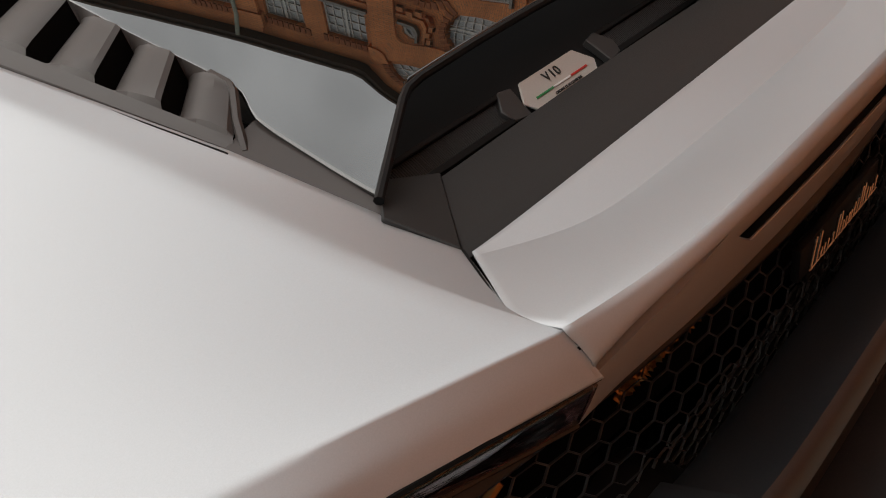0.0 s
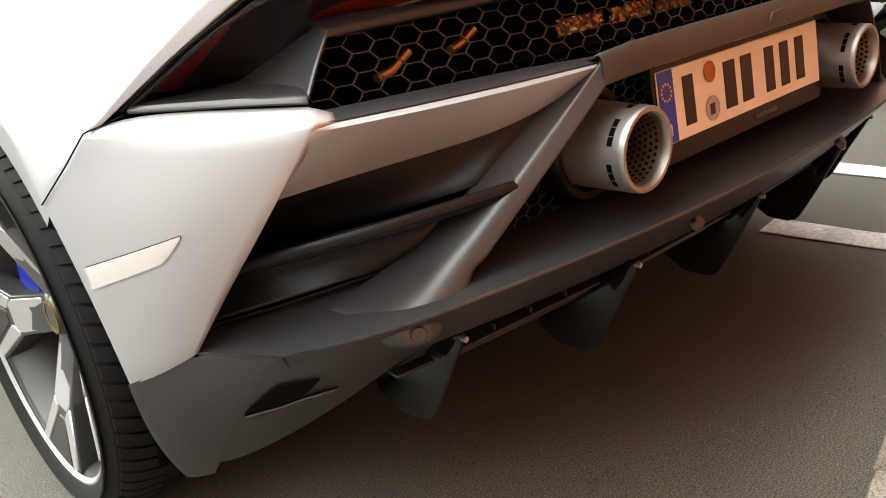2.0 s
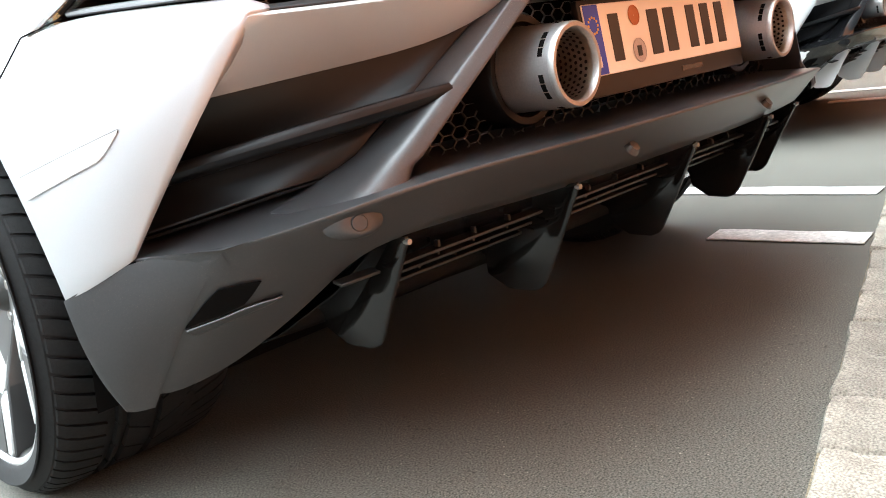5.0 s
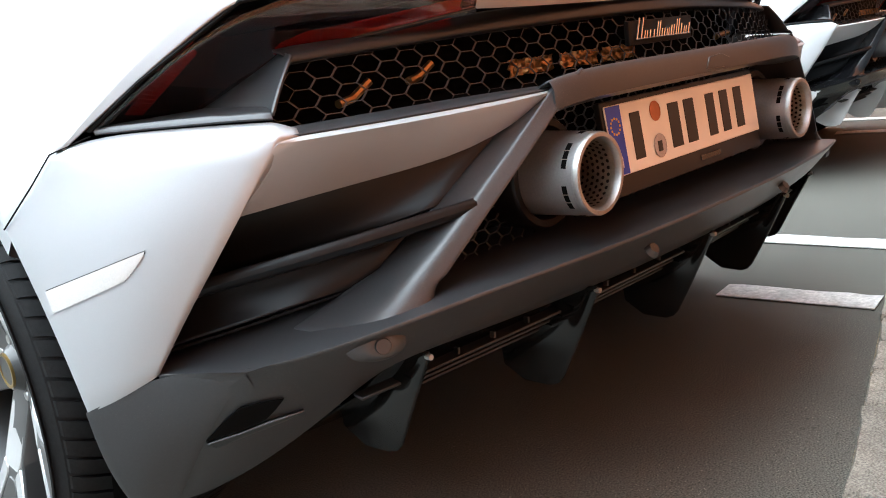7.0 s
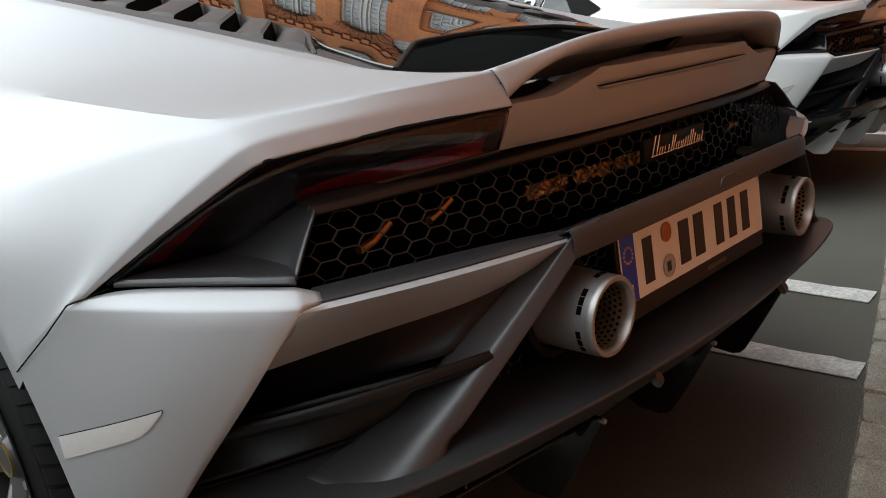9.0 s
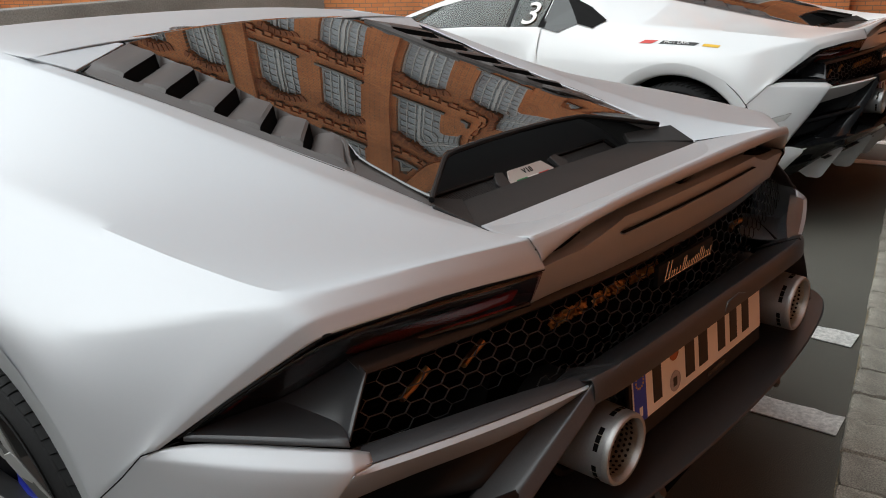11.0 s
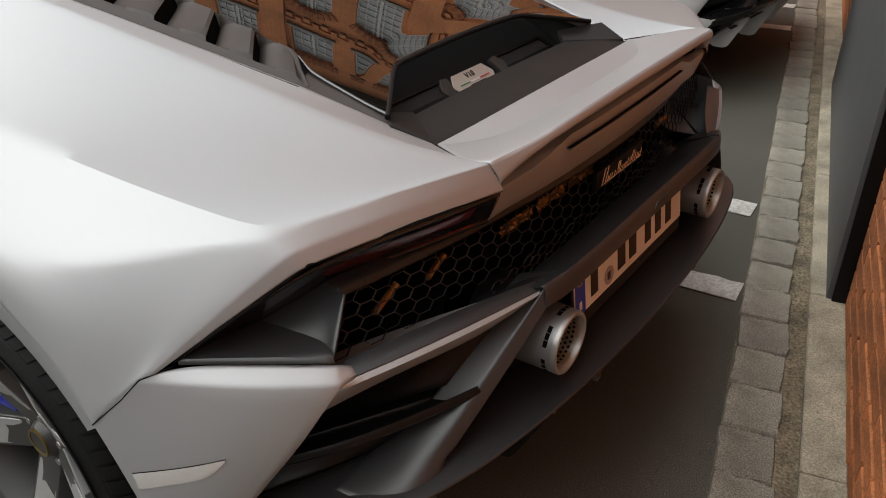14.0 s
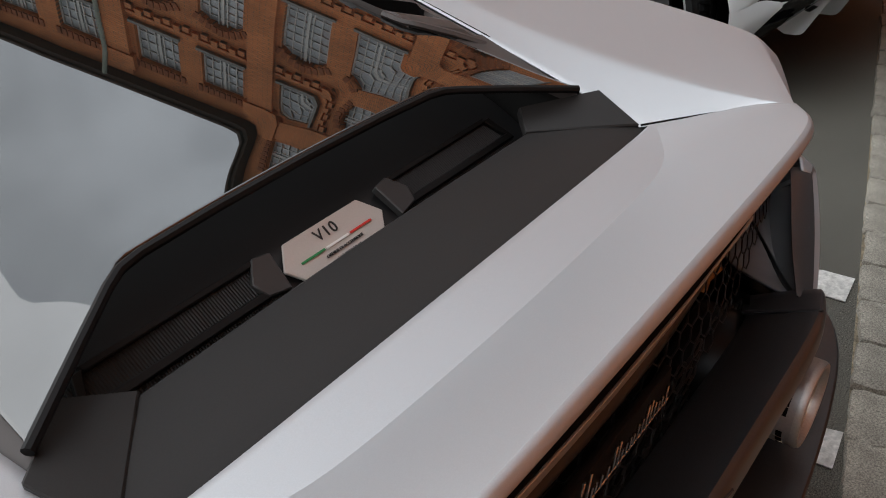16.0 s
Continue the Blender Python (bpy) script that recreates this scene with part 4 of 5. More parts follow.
    for x0, x1 in ((-.722, -.665), (-.632, -.372), (-.330, -.022), (.022, .330), (.372, .632), (.665, .722)):
        for k, (y, z) in enumerate(((.104, .384), (.127, .366), (.150, .348))):
            if abs(x0 + x1) > 1.3 and k:
                continue
            dy0, dy1 = .125 * (abs(x0) / .65) ** 2.2, .125 * (abs(x1) / .65) ** 2.2
            z0, z1 = z - .022 * (abs(x0) / .65) ** 2, z - .022 * (abs(x1) / .65) ** 2
            top = [(x0, y + dy0 * .55, z0), (x1, y + dy1 * .55, z1), (x1, y + dy1 * .55 + .018, z1 + .004), (x0, y + dy0 * .55 + .018, z0 + .004)]
            slat = part("diffuser_slat", slab(top, (0, .001, -.0045), .001, 1), SLAT, car, "thin satin slat of the diffuser")
            n = max(1, int(abs(x1 - x0) / .062))
            for j in range(1, n):
                f = (j + .25 * (k % 2)) / n
                p = Vector(top[0]).lerp(Vector(top[1]), f)
                part("peg", box_bm(p.x, p.y + .006, p.z + .007, .004, .008, .009), SLAT, slat, smooth=0)
    for x, dy, dz in ((-.650, .068, -.010), (-.351, .006, 0), (0.010, 0, 0), (.351, .006, 0), (.650, .068, -.010)):
        out = [(x, .064 + dy, .416 + dz), (x, .066 + dy, .404 + dz), (x, .108 + dy, .318), (x, .142 + dy, .254), (x, .152 + dy, .243), (x, .168 + dy, .237), (x, .215 + dy, .238), (x, .255 + dy, .262), (x, .26 + dy, .30), (x, .20 + dy, .35), (x, .10 + dy, .41 + dz)]
        bm = slab([(p[0] - .004, p[1], p[2]) for p in out], (.008, 0, 0), 0.003, 2)
        # the plate leans outwards towards its lower rear corner
        lean = 0 if abs(x) < .1 else math.copysign(1, x)
        for v in bm.verts:
            v.co.x += lean * .10 * max(0, v.co.y - .16 - dy) * max(0, min(1, (.36 - v.co.z) / .1))
        fin = part("diffuser_fin", bm, FIN, car, "upright gloss black diffuser fin")
        part("fin_clip", lathe([(.0005, -.003), (.004, -.003), (.0045, .001), (.0045, .006)], 12), STEEL, fin, m=Matrix.Translation((x, .063 + dy, .409 + dz)))


def mesh_y(x, z):
    return .150 + .105 * (abs(x) / .72) ** 2.0 + (z - .76) * .25


def grilles(car):
    def upper(x, z):
        w = abs(x)
        top = .803 - .020 * (w / .71) ** 2
        bot = .712 if w < .40 else .712 - (w - .40) * .03
        edge = .770 - (z - .72) * .75
        return bot < z < top and w < edge - .020
    part("rear_grille", hexes(bmesh.new(), upper, mesh_y, .0212, .0008, .0018), MESHMAT, car, "black honeycomb grille across the tail", smooth=0)

    def lower(x, z):
        w = abs(x)
        return .485 < z < .68 and w < .62 - (z - .485) * 1.15
    part("lower_grille", hexes(bmesh.new(), lower, lambda x, z: .17 + .02 * abs(x), .0175, .0007, .003), MESH_LIT, car, "black honeycomb grille round the exhausts", smooth=0)
    # near-black sheets paint the unlit depth behind both honeycombs
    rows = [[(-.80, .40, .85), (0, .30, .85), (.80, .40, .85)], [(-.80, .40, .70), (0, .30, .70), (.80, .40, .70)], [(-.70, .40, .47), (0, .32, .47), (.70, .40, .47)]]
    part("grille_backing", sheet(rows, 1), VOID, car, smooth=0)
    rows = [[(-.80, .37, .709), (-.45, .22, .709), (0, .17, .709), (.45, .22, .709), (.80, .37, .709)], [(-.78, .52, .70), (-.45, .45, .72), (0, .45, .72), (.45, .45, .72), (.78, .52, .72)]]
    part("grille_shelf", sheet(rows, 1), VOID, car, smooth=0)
    # bracket rods take the orange foil colour to paint warm light on them
    for x0, z0, x1, z1 in ((-.645, .728, -.585, .752), (-.535, .745, -.485, .765), (.30, .744, .36, .750)):
        y = mesh_y(x0, z0) + .022
        part("bracket", rod([(x0, y, z0), ((x0 + x1) / 2, y + .006, z0 + .004), (x1, y + .002, z1)], .006, 8), FOIL, car)
    rnd = random.Random(9)
    for x0, x1 in ((-.335, -.225), (-.205, -.10), (-.085, .02)):
        bm = bmesh.new()
        n, cols = 34, []
        for i in range(n + 1):
            x = x0 + (x1 - x0) * i / n
            cols.append([bm.verts.new((x, .205 + .02 * abs(x) + rnd.uniform(-.004, .004), z + rnd.uniform(-.0015, .0015))) for z in (.730, .734, .738, .742, .746, .750, .754)])
        for p, q in zip(cols, cols[1:]):
            for j in range(6):
                bm.faces.new((p[j], q[j], q[j + 1], p[j + 1]))
        soften(part("heat_shield", bm, FOIL, car, "crumpled foil heat shield behind the grille", smooth=0), 0, .001)
    # hood over the grille
    xs = (-.708, -.64, -.45, -.2, 0, .2, .45, .64, .708)

    def hood(y, z, bow, drop):
        return [(x, y + bow * (abs(x) / .71) ** 2, z - drop * (abs(x) / .71) ** 2) for x in xs]
    ob = part("grille_hood", sheet([hood(.176, .840, .11, .034), hood(.150, .826, .115, .028), hood(.143, .812, .115, .020), hood(.147, .802, .11, .020), hood(.20, .806, .11, .02)], 1, crease_rows=(1,), amount=.4, flip=True), HOOD, car, "dark grey hood over the grille", smooth=60)
    soften(ob, 2, .003)


def tail_light(car, s):
    top = [(.450, .147, .889), (.60, .204, .880), (.760, .274, .860), (.858, .348, .784), (.908, .396, .736)]
    mid = [(.446, .158, .862), (.60, .214, .850), (.735, .285, .832), (.822, .352, .770), (.862, .394, .734)]
    bot = [(.446, .172, .832), (.585, .240, .814), (.690, .300, .797), (.750, .352, .745), (.785, .385, .732)]
    ob = part("tail_light", sheet([top, mid, bot], s), LENS, car, "smoked dark red tail light", smooth=60)
    ob.visible_shadow = False
    soften(ob, 2, .004)
    back = [[(w - .012, y + .060, z - .004) for w, y, z in r] for r in (top, mid, bot)]
    part("housing", sheet(back, s), LAMP_DARK, ob, smooth=60)
    # ribbed red reflector along the outer edge
    refl = part("red_reflector", slab(side([(.796, .318, .826), (.812, .330, .824), (.868, .388, .750), (.846, .384, .747), (.790, .326, .812)], s), (-.004 * s, .010, 0), .0015, 1), LAMP_RED, ob)
    bm = bmesh.new()
    for k in range(16):
        f = (k + .5) / 16
        a = Vector((.812, .328, .823)).lerp(Vector((.866, .385, .752)), f)
        b = Vector((.793, .323, .815)).lerp(Vector((.847, .382, .749)), f)
        for p, q in ((a, b),):
            rod(side([p, q], s), .0011, 4, bm)
    part("reflector_rib", bm, LAMP_RED, refl, smooth=0)
    # red light band low in the lamp, silvered bowl above it
    part("light_bar", slab(side([(.448, .190, .850), (.60, .244, .832), (.660, .272, .826), (.690, .290, .816), (.694, .298, .806), (.680, .298, .801), (.62, .268, .808), (.56, .248, .812), (.448, .204, .826)], s), (0, .012, -.004), .002, 1), LAMP_RED, ob)
    part("silver_bowl", slab(side([(.448, .178, .884), (.60, .230, .873), (.745, .292, .852), (.770, .312, .842), (.748, .314, .829), (.60, .250, .840), (.448, .196, .858)], s), (0, .018, 0), .002, 1), LAMP_GREY, ob)
    part("lamp_seam", rod(side([(.447, .144, .892), (.60, .200, .883), (.756, .268, .864), (.862, .344, .786), (.912, .396, .735)], s), .0028, 6), SEAM, ob)
    part("lamp_seam", rod(side([(.446, .170, .830), (.585, .238, .811), (.690, .298, .794), (.750, .350, .742)], s), .0040, 6), GLOSS, ob)
    # dark surround: lower shelf and the scoop beside the grille
    rows = [[(.906, .391, .7295), (.86, .330, .7285), (.80, .25, .7265), (.770, .217, .7235)],
            [(.905, .393, .7355), (.86, .334, .7355), (.80, .256, .7335), (.768, .222, .7315)],
            [(.895, .410, .739), (.84, .370, .738), (.79, .31, .737), (.755, .250, .737)],
            [(.87, .44, .741), (.82, .42, .741), (.77, .38, .742), (.735, .31, .744)]]
    soften(part("lamp_shelf", sheet(rows, s, crease_rows=(1,), amount=.5), GREY, car, smooth=60), 2, .003)
    rows = [[(.768, .222, .730), (.760, .250, .734), (.775, .330, .738), (.79, .384, .738)],
            [(.742, .232, .765), (.735, .262, .768), (.735, .322, .772), (.745, .352, .766)],
            [(.709, .247, .797), (.702, .270, .801), (.690, .305, .802), (.685, .315, .800)]]
    soften(part("lamp_scoop", sheet(rows, s, crease_cols=(1,), amount=.3), GREY, car, smooth=60), 2, .004)


def spoiler(car):
    ws = (.463, .40, .33, .22, .0)
    yz_edge = ((.160, .939), (.125, .957), (.108, .972), (.102, .979), (.100, .982))
    def line(pts):
        half = [(-w, *p) for w, p in zip(ws, pts)]
        return half + [(-a, b, c) for a, b, c in half[-2::-1]]
    deck = [(-.386, .312, .9045), (-.36, .310, .905), (-.30, .308, .906), (-.2, .307, .907), (0, .306, .908), (.2, .307, .907), (.30, .308, .906), (.36, .310, .905), (.386, .312, .9045)]
    half = [(-.391, .305, .9055), (-.345, .272, .9050), (-.292, .243, .9055), (-.19, .236, .9065), (0, .231, .9075)]
    fold = half + [(-a, b, c) for a, b, c in half[-2::-1]]
    half = [(-.466, .199, .931), (-.41, .205, .932), (-.33, .188, .938), (-.2, .174, .944), (0, .168, .948)]
    mid = half + [(-a, b, c) for a, b, c in half[-2::-1]]
    edge = line(yz_edge)
    nose = line(((.152, .920), (.118, .946), (.102, .963), (.096, .969), (.094, .971)))
    chin = line(((.150, .897), (.128, .938), (.112, .955), (.106, .958), (.104, .959)))
    under = line(((.20, .895), (.20, .931), (.18, .943), (.17, .945), (.165, .947)))
    for row, w, y in ((nose, .456, .148), (chin, .449, .142)):
        row[0] = (-w, y, row[0][2])
        row[-1] = (w, y, row[-1][2])
    ob = part("spoiler", sheet([deck, fold, mid, edge, nose, chin, under], 1, crease_rows=((1, [1.0] * 8), (3, [.95] * 8)), amount=.95, corners=((2, 0), (2, 8), (3, 0), (3, 8))), SILVER, car, "satin silver tail spoiler with a raised lip", smooth=60)
    for e in ob.data.edges:
        if all(9 <= v < 18 for v in e.vertices):
            e.use_edge_sharp = True
    soften(ob, 3, .003)
    part("lip_post", slab([(-.050, .150, .918), (-.030, .125, .950), (-.004, .125, .950), (-.022, .150, .918)], (0, .04, 0), .002, 1), BLACK, car, "black post under the spoiler lip")
    # rear panel under the lip
    top = [(-.452, .150, .892), (-.40, .149, .8925), (-.345, .146, .893), (-.250, .132, .921), (0, .124, .926), (.250, .132, .921), (.345, .146, .893), (.40, .149, .8925), (.452, .150, .892)]
    low = [(-.447, .172, .832), (-.40, .172, .831), (-.33, .166, .830), (-.28, .160, .829), (0, .150, .828), (.28, .160, .829), (.33, .166, .830), (.40, .172, .831), (.447, .172, .832)]
    lip = [(x, y + .03, z + .002) for x, y, z in top]
    ob = part("tail_panel", sheet([lip, top, low], 1, crease_rows=(1,), corners=((1, 2), (1, 3), (1, 5), (1, 6)), amount=.95), SILVER, car, "satin silver panel below the spoiler lip", smooth=60)
    soften(ob, 2, .004)
    # thin black line paints the shade of the shallow silver groove
    part("panel_slit", slab([(-.25, .1283, .8960), (.25, .1283, .8960), (.262, .1272, .8995), (.10, .1224, .8992), (-.10, .1224, .8985), (-.252, .1280, .8970)], (0, .02, 0), .001, 1), SEAM, car)
    part("slit_ledge", slab([(-.246, .1270, .891), (.246, .1270, .891), (.256, .1255, .8995), (.08, .1205, .8975), (-.08, .1205, .8965), (-.250, .1265, .8955)], (0, .02, 0), .001, 1), SILVER, car)
    part("lip_gap", sheet([[(-.44, .215, .902), (0, .20, .905), (.44, .215, .902)], [(-.44, .165, .880), (0, .150, .905), (.44, .165, .880)]], 1), SILVER, car, smooth=0)
    # black blocks added to paint the shade at the gap's two ends
    for s in (-1, 1):
        part("gap_end", slab(side([(.440, .160, .885), (.335, .162, .885), (.300, .165, .902), (.33, .170, .914), (.40, .168, .908), (.435, .165, .898)], s), (0, .012, 0), .001, 1), VOID, car)
    for s in (-1, 1):
        part("panel_gap", rod(side([(.386, .323, .9050), (.4665, .200, .9300), (.4645, .164, .9370), (.457, .1525, .922), (.450, .1475, .897), (.448, .169, .834)], s), .0016, 6), SEAM, car)


def engine_cover(car):
    # black deck in front of the spoiler
    rows = [[(-.388, .316, .9005), (-.30, .312, .9015), (0, .310, .9035), (.30, .312, .9015), (.388, .316, .9005)],
            [(-.395, .42, .915), (-.31, .435, .905), (0, .440, .907), (.31, .435, .905), (.395, .42, .915)],
            [(-.395, .425, .895), (-.31, .445, .890), (0, .450, .892), (.31, .445, .890), (.395, .425, .895)]]
    soften(part("engine_deck", sheet(rows, 1, crease_rows=(1,), crease_cols=(1, 3), amount=.9), DECK, car, "matt black grained deck panel", smooth=40), 2, .003)
    for s in (-1, 1):
        part("deck_facet", slab(side([(.386, .323, .9065), (.290, .436, .9085), (.338, .478, .914), (.408, .396, .932)], s), (0, .004, -.012), .002, 1), DECK, car)
    # engine bay
    rows = [[(-.43, .40, .80), (0, .40, .80), (.43, .40, .80)], [(-.43, .55, .80), (0, .55, .80), (.43, .55, .80)], [(-.45, 1.4, .86), (0, 1.4, .86), (.45, 1.4, .86)]]
    part("bay_floor", sheet(rows, 1), VOID, car, smooth=0)
    rows = [[(-.36, .455, .850), (-.20, .455, .850), (0, .455, .850), (.20, .455, .850), (.36, .455, .850)],
            [(-.36, .53, .905), (-.20, .53, .900), (0, .53, .900), (.20, .53, .900), (.36, .53, .905)],
            [(-.34, .62, .945), (-.20, .64, .92), (0, .66, .92), (.20, .64, .92), (.34, .62, .945)],
            [(-.34, .90, .95), (-.20, .90, .93), (0, .90, .93), (.20, .90, .93), (.34, .90, .95)]]
    soften(part("engine_shroud", sheet(rows, 1), HOOD, car, "black satin engine shroud", smooth=40), 2, .003)
    for s in (-1, 1):
        slope = Matrix.Translation((0, .490, .8790)) @ Matrix.Rotation(radians(37), 4, "X")

        def on_slope(name, pts, high, mat, parent=car, label=""):
            return part(name, slab([(x * s, y, high) for x, y in pts], (0, 0, -.012), .0015, 1), mat, parent, label, smooth=30, m=slope if parent is car else None)
        frame_part = on_slope("shroud_recess", [(.092, -.030), (.318, -.030), (.330, -.012), (.322, .022), (.300, .034), (.110, .034)], .000, RIBBED, label="sunken ribbed field beside the plaque")
        on_slope("beam", [(.112, -.012), (.322, -.012), (.318, -.002), (.118, -.002)], .007, BLACK, frame_part)
        on_slope("upper_rim", [(.108, .026), (.300, .026), (.304, .034), (.104, .034)], .006, BLACK, frame_part)
        on_slope("outer_rim", [(.318, -.012), (.327, -.012), (.312, .030), (.300, .030)], .006, BLACK, frame_part)
        on_slope("inner_wedge", [(.088, -.016), (.116, -.010), (.122, .010), (.104, .034), (.082, .030)], .0075, WEDGE, frame_part, "dark grey wedge beside the plaque")
        soften(part("bay_side", sheet([[(.40, .42, .915), (.40, .60, .955), (.40, .9, 1.0)], [(.36, .43, .85), (.36, .6, .85), (.36, .9, .85)]], s), BLACK, car, smooth=0), 0, .004)
    # plaque
    pm = Matrix.Translation((-.006, .490, .884)) @ Matrix.Rotation(radians(38), 4, "X")
    hx = [(-.077, 0), (-.057, .027), (.057, .027), (.077, 0), (.057, -.027), (-.057, -.027)]
    pl = part("plaque", slab([(x, y, 0) for x, y in hx], (0, 0, -.004), .001, 1), PLAQUE, car, "pale metal engine plaque with a coloured stripe", smooth=0, m=pm)
    text_part("V10", .019, PLATE_K, pose(-.004, .0135, .0012), pl, spacing=1.1)
    text_part("ORDINE DI ACCENSIONE", .0050, PLATE_K, pose(.004, -.0115, .0012), pl)
    text_part("1 6 5 10 2 7 3 8 4 9", .0046, PLATE_K, pose(.004, -.0195, .0012), pl)
    for x, c in ((-.037, GREEN), (.0, WHITE_P), (.037, RED)):
        part("stripe", box_bm(x, -.0025, .0009, .034, .0026, .0014), c, pl, smooth=0)
    # glass cover with its black rim
    n = 64
    def top_z(x, y):
        d = abs(x) - .235
        kick = max(0, .075 - (y - .53 + .345 * (d + math.sqrt(d * d + .0036))))
        return .955 + .205 * (y - .53) + .018 * (1 - (x / .4) ** 2) + .65 * kick ** 2
    edge_pts = [(.40, .389), (.585, .377), (.62, .372), (.668, .350), (.70, .346), (.88, .349), (1.04, .347), (1.20, .360), (1.295, .371), (1.47, .376)]

    def edge_x(y):
        for (ya, xa), (yb, xb) in zip(edge_pts, edge_pts[1:]):
            if y <= yb:
                return xa + (xb - xa) * max(0, y - ya) / (yb - ya)
        return edge_pts[-1][1]
    bm = bmesh.new()
    cols = []
    vs = (0, .004) + tuple(k / 60 for k in range(1, 61))
    for i in range(n + 1):
        u = -1 + 2 * (i - 1) / (n - 2)
        u = min(.988, max(-.988, u)) if 0 < i < n else (-1 if i == 0 else 1)
        x_rear = .392 * u
        y_rear = .53 if abs(x_rear) <= .235 else .53 - (abs(x_rear) - .235) / (.392 - .235) * .108
        col = []
        for v in vs:
            y = y_rear + (1.46 - y_rear) * v
            x = u * edge_x(y)
            col.append(bm.verts.new((x, y, top_z(x, y))))
        cols.append(col)
    for i in range(n):
        for j in range(len(vs) - 1):
            bm.faces.new((cols[i][j], cols[i + 1][j], cols[i + 1][j + 1], cols[i][j + 1]))
    gl = soften(part("engine_glass", bm, GLASS, car, "dark reflecting glass engine cover", smooth=60), 0, .004)
    gl.visible_shadow = False
    rim = [(x, y - .003, top_z(x, y)) for x, y in ((-.390, .421), (-.310, .476), (-.255, .514), (-.235, .525), (-.21, .529), (-.12, .529), (0, .529), (.12, .529), (.21, .529), (.235, .525), (.255, .514), (.310, .476), (.390, .421))]
    part("glass_rim", rod([(x, y, z - .004) for x, y, z in rim], .0055, 8), BLACK, car)


def louvres(car, s):
    outer = [(.398, .410, .914), (.427, .595, .963), (.472, .86, 1.013), (.525, 1.15, 1.069), (.548, 1.32, 1.100)]
    inner = [(.350, .66, .986), (.352, .88, 1.031), (.350, 1.04, 1.064), (.363, 1.20, 1.097), (.374, 1.295, 1.117), (.378, 1.42, 1.139)]

    def along(pts, y):
        y = min(max(y, pts[0][1]), pts[-1][1])
        for a, b in zip(pts, pts[1:]):
            if a[1] <= y <= b[1]:
                return Vector(a).lerp(Vector(b), (y - a[1]) / (b[1] - a[1]))

    stops = (.588, .693, .803, .930, 1.070, 1.203, 1.318)
    us = (0, .06, .14, .22, .255, .34, .50, .70, .84, .91, .955, .985, 1.0)
    mask = (0, 0, 0, .0, .80, 1, 1, 1, 1, 1, .95, .0, .0)
    rise = (-.014, .0, .001, .003, .004, .004, .004, .004, .004, .004, .005, .007, -.006)
    bm = bmesh.new()
    prev, prev_last = None, False
    for k in range(6):
        a, b = stops[k], stops[k + 1]
        fs = ((0, -.003 if k == 0 else .006), (.07, .003 if k == 0 else .009), (.30, .006), (.5, .002), (.72, -.008), (.84, -.017), (.91, -.026))
        if k == 5:
            fs = ((0, .006), (.1, .009), (.4, .006), (.7, .004), (1.0, .002))
        for i, (f, h) in enumerate(fs):
            y = a + (b - a) * f
            p, q = along(outer, y), along(inner, y + .086)
            row = []
            for u, mk, r in zip(us, mask, rise):
                c = p.lerp(q, u)
                c.z += r + mk * (h if k or f > .12 or u < .2 else h)
                row.append(bm.verts.new((c.x * s, c.y, c.z)))
            if prev:
                for j in range(len(us) - 1):
                    quad = (prev[j], prev[j + 1], row[j + 1], row[j])
                    fc = bm.faces.new(quad if s > 0 else quad[::-1])
                    # risers coloured near-black to paint the shade of the openings
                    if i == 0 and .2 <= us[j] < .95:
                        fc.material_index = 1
            prev = row
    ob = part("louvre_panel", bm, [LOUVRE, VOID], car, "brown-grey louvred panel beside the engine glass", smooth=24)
    # the rear rim with its rounded corner, and the strip that runs on beside the glass
    rim = [along(outer, .588) + Vector((-.012, -.004, -.002)), along(outer, .588).lerp(along(inner, .674), .5) + Vector((0, -.004, .001)), along(inner, .668) + Vector((.010, -.004, .003)), along(inner, .684) + Vector((.001, 0, .004)),
           along(inner, .72) + Vector((-.001, 0, .003))]
    part("rear_rim", rod(side(rim, s), .0055, 6), LOUVRE, ob)
    rows = [[tuple(along(outer, y) + Vector((0, 0, dz))) for y in (.395, .50, .60)] for dz in (-.01, .003)]
    rows.append([(.386, .418, .9285), (.381, .50, .9455), (.368, .625, .9690)])
    rows.append([(.385, .418, .912), (.380, .50, .930), (.367, .625, .950)])
    part("edge_strip", sheet(rows, s), LOUVRE, ob, smooth=30)
    part("panel_gap", rod(side([tuple(along(outer, y) + Vector((.003, 0, .001))) for y in (.41, .50, .595, .72, .86, 1.0, 1.15, 1.31)] + [tuple(along(outer, 1.32).lerp(along(inner, 1.41), .5)), tuple(along(inner, 1.415))], s), .0026, 6), SEAM, car)


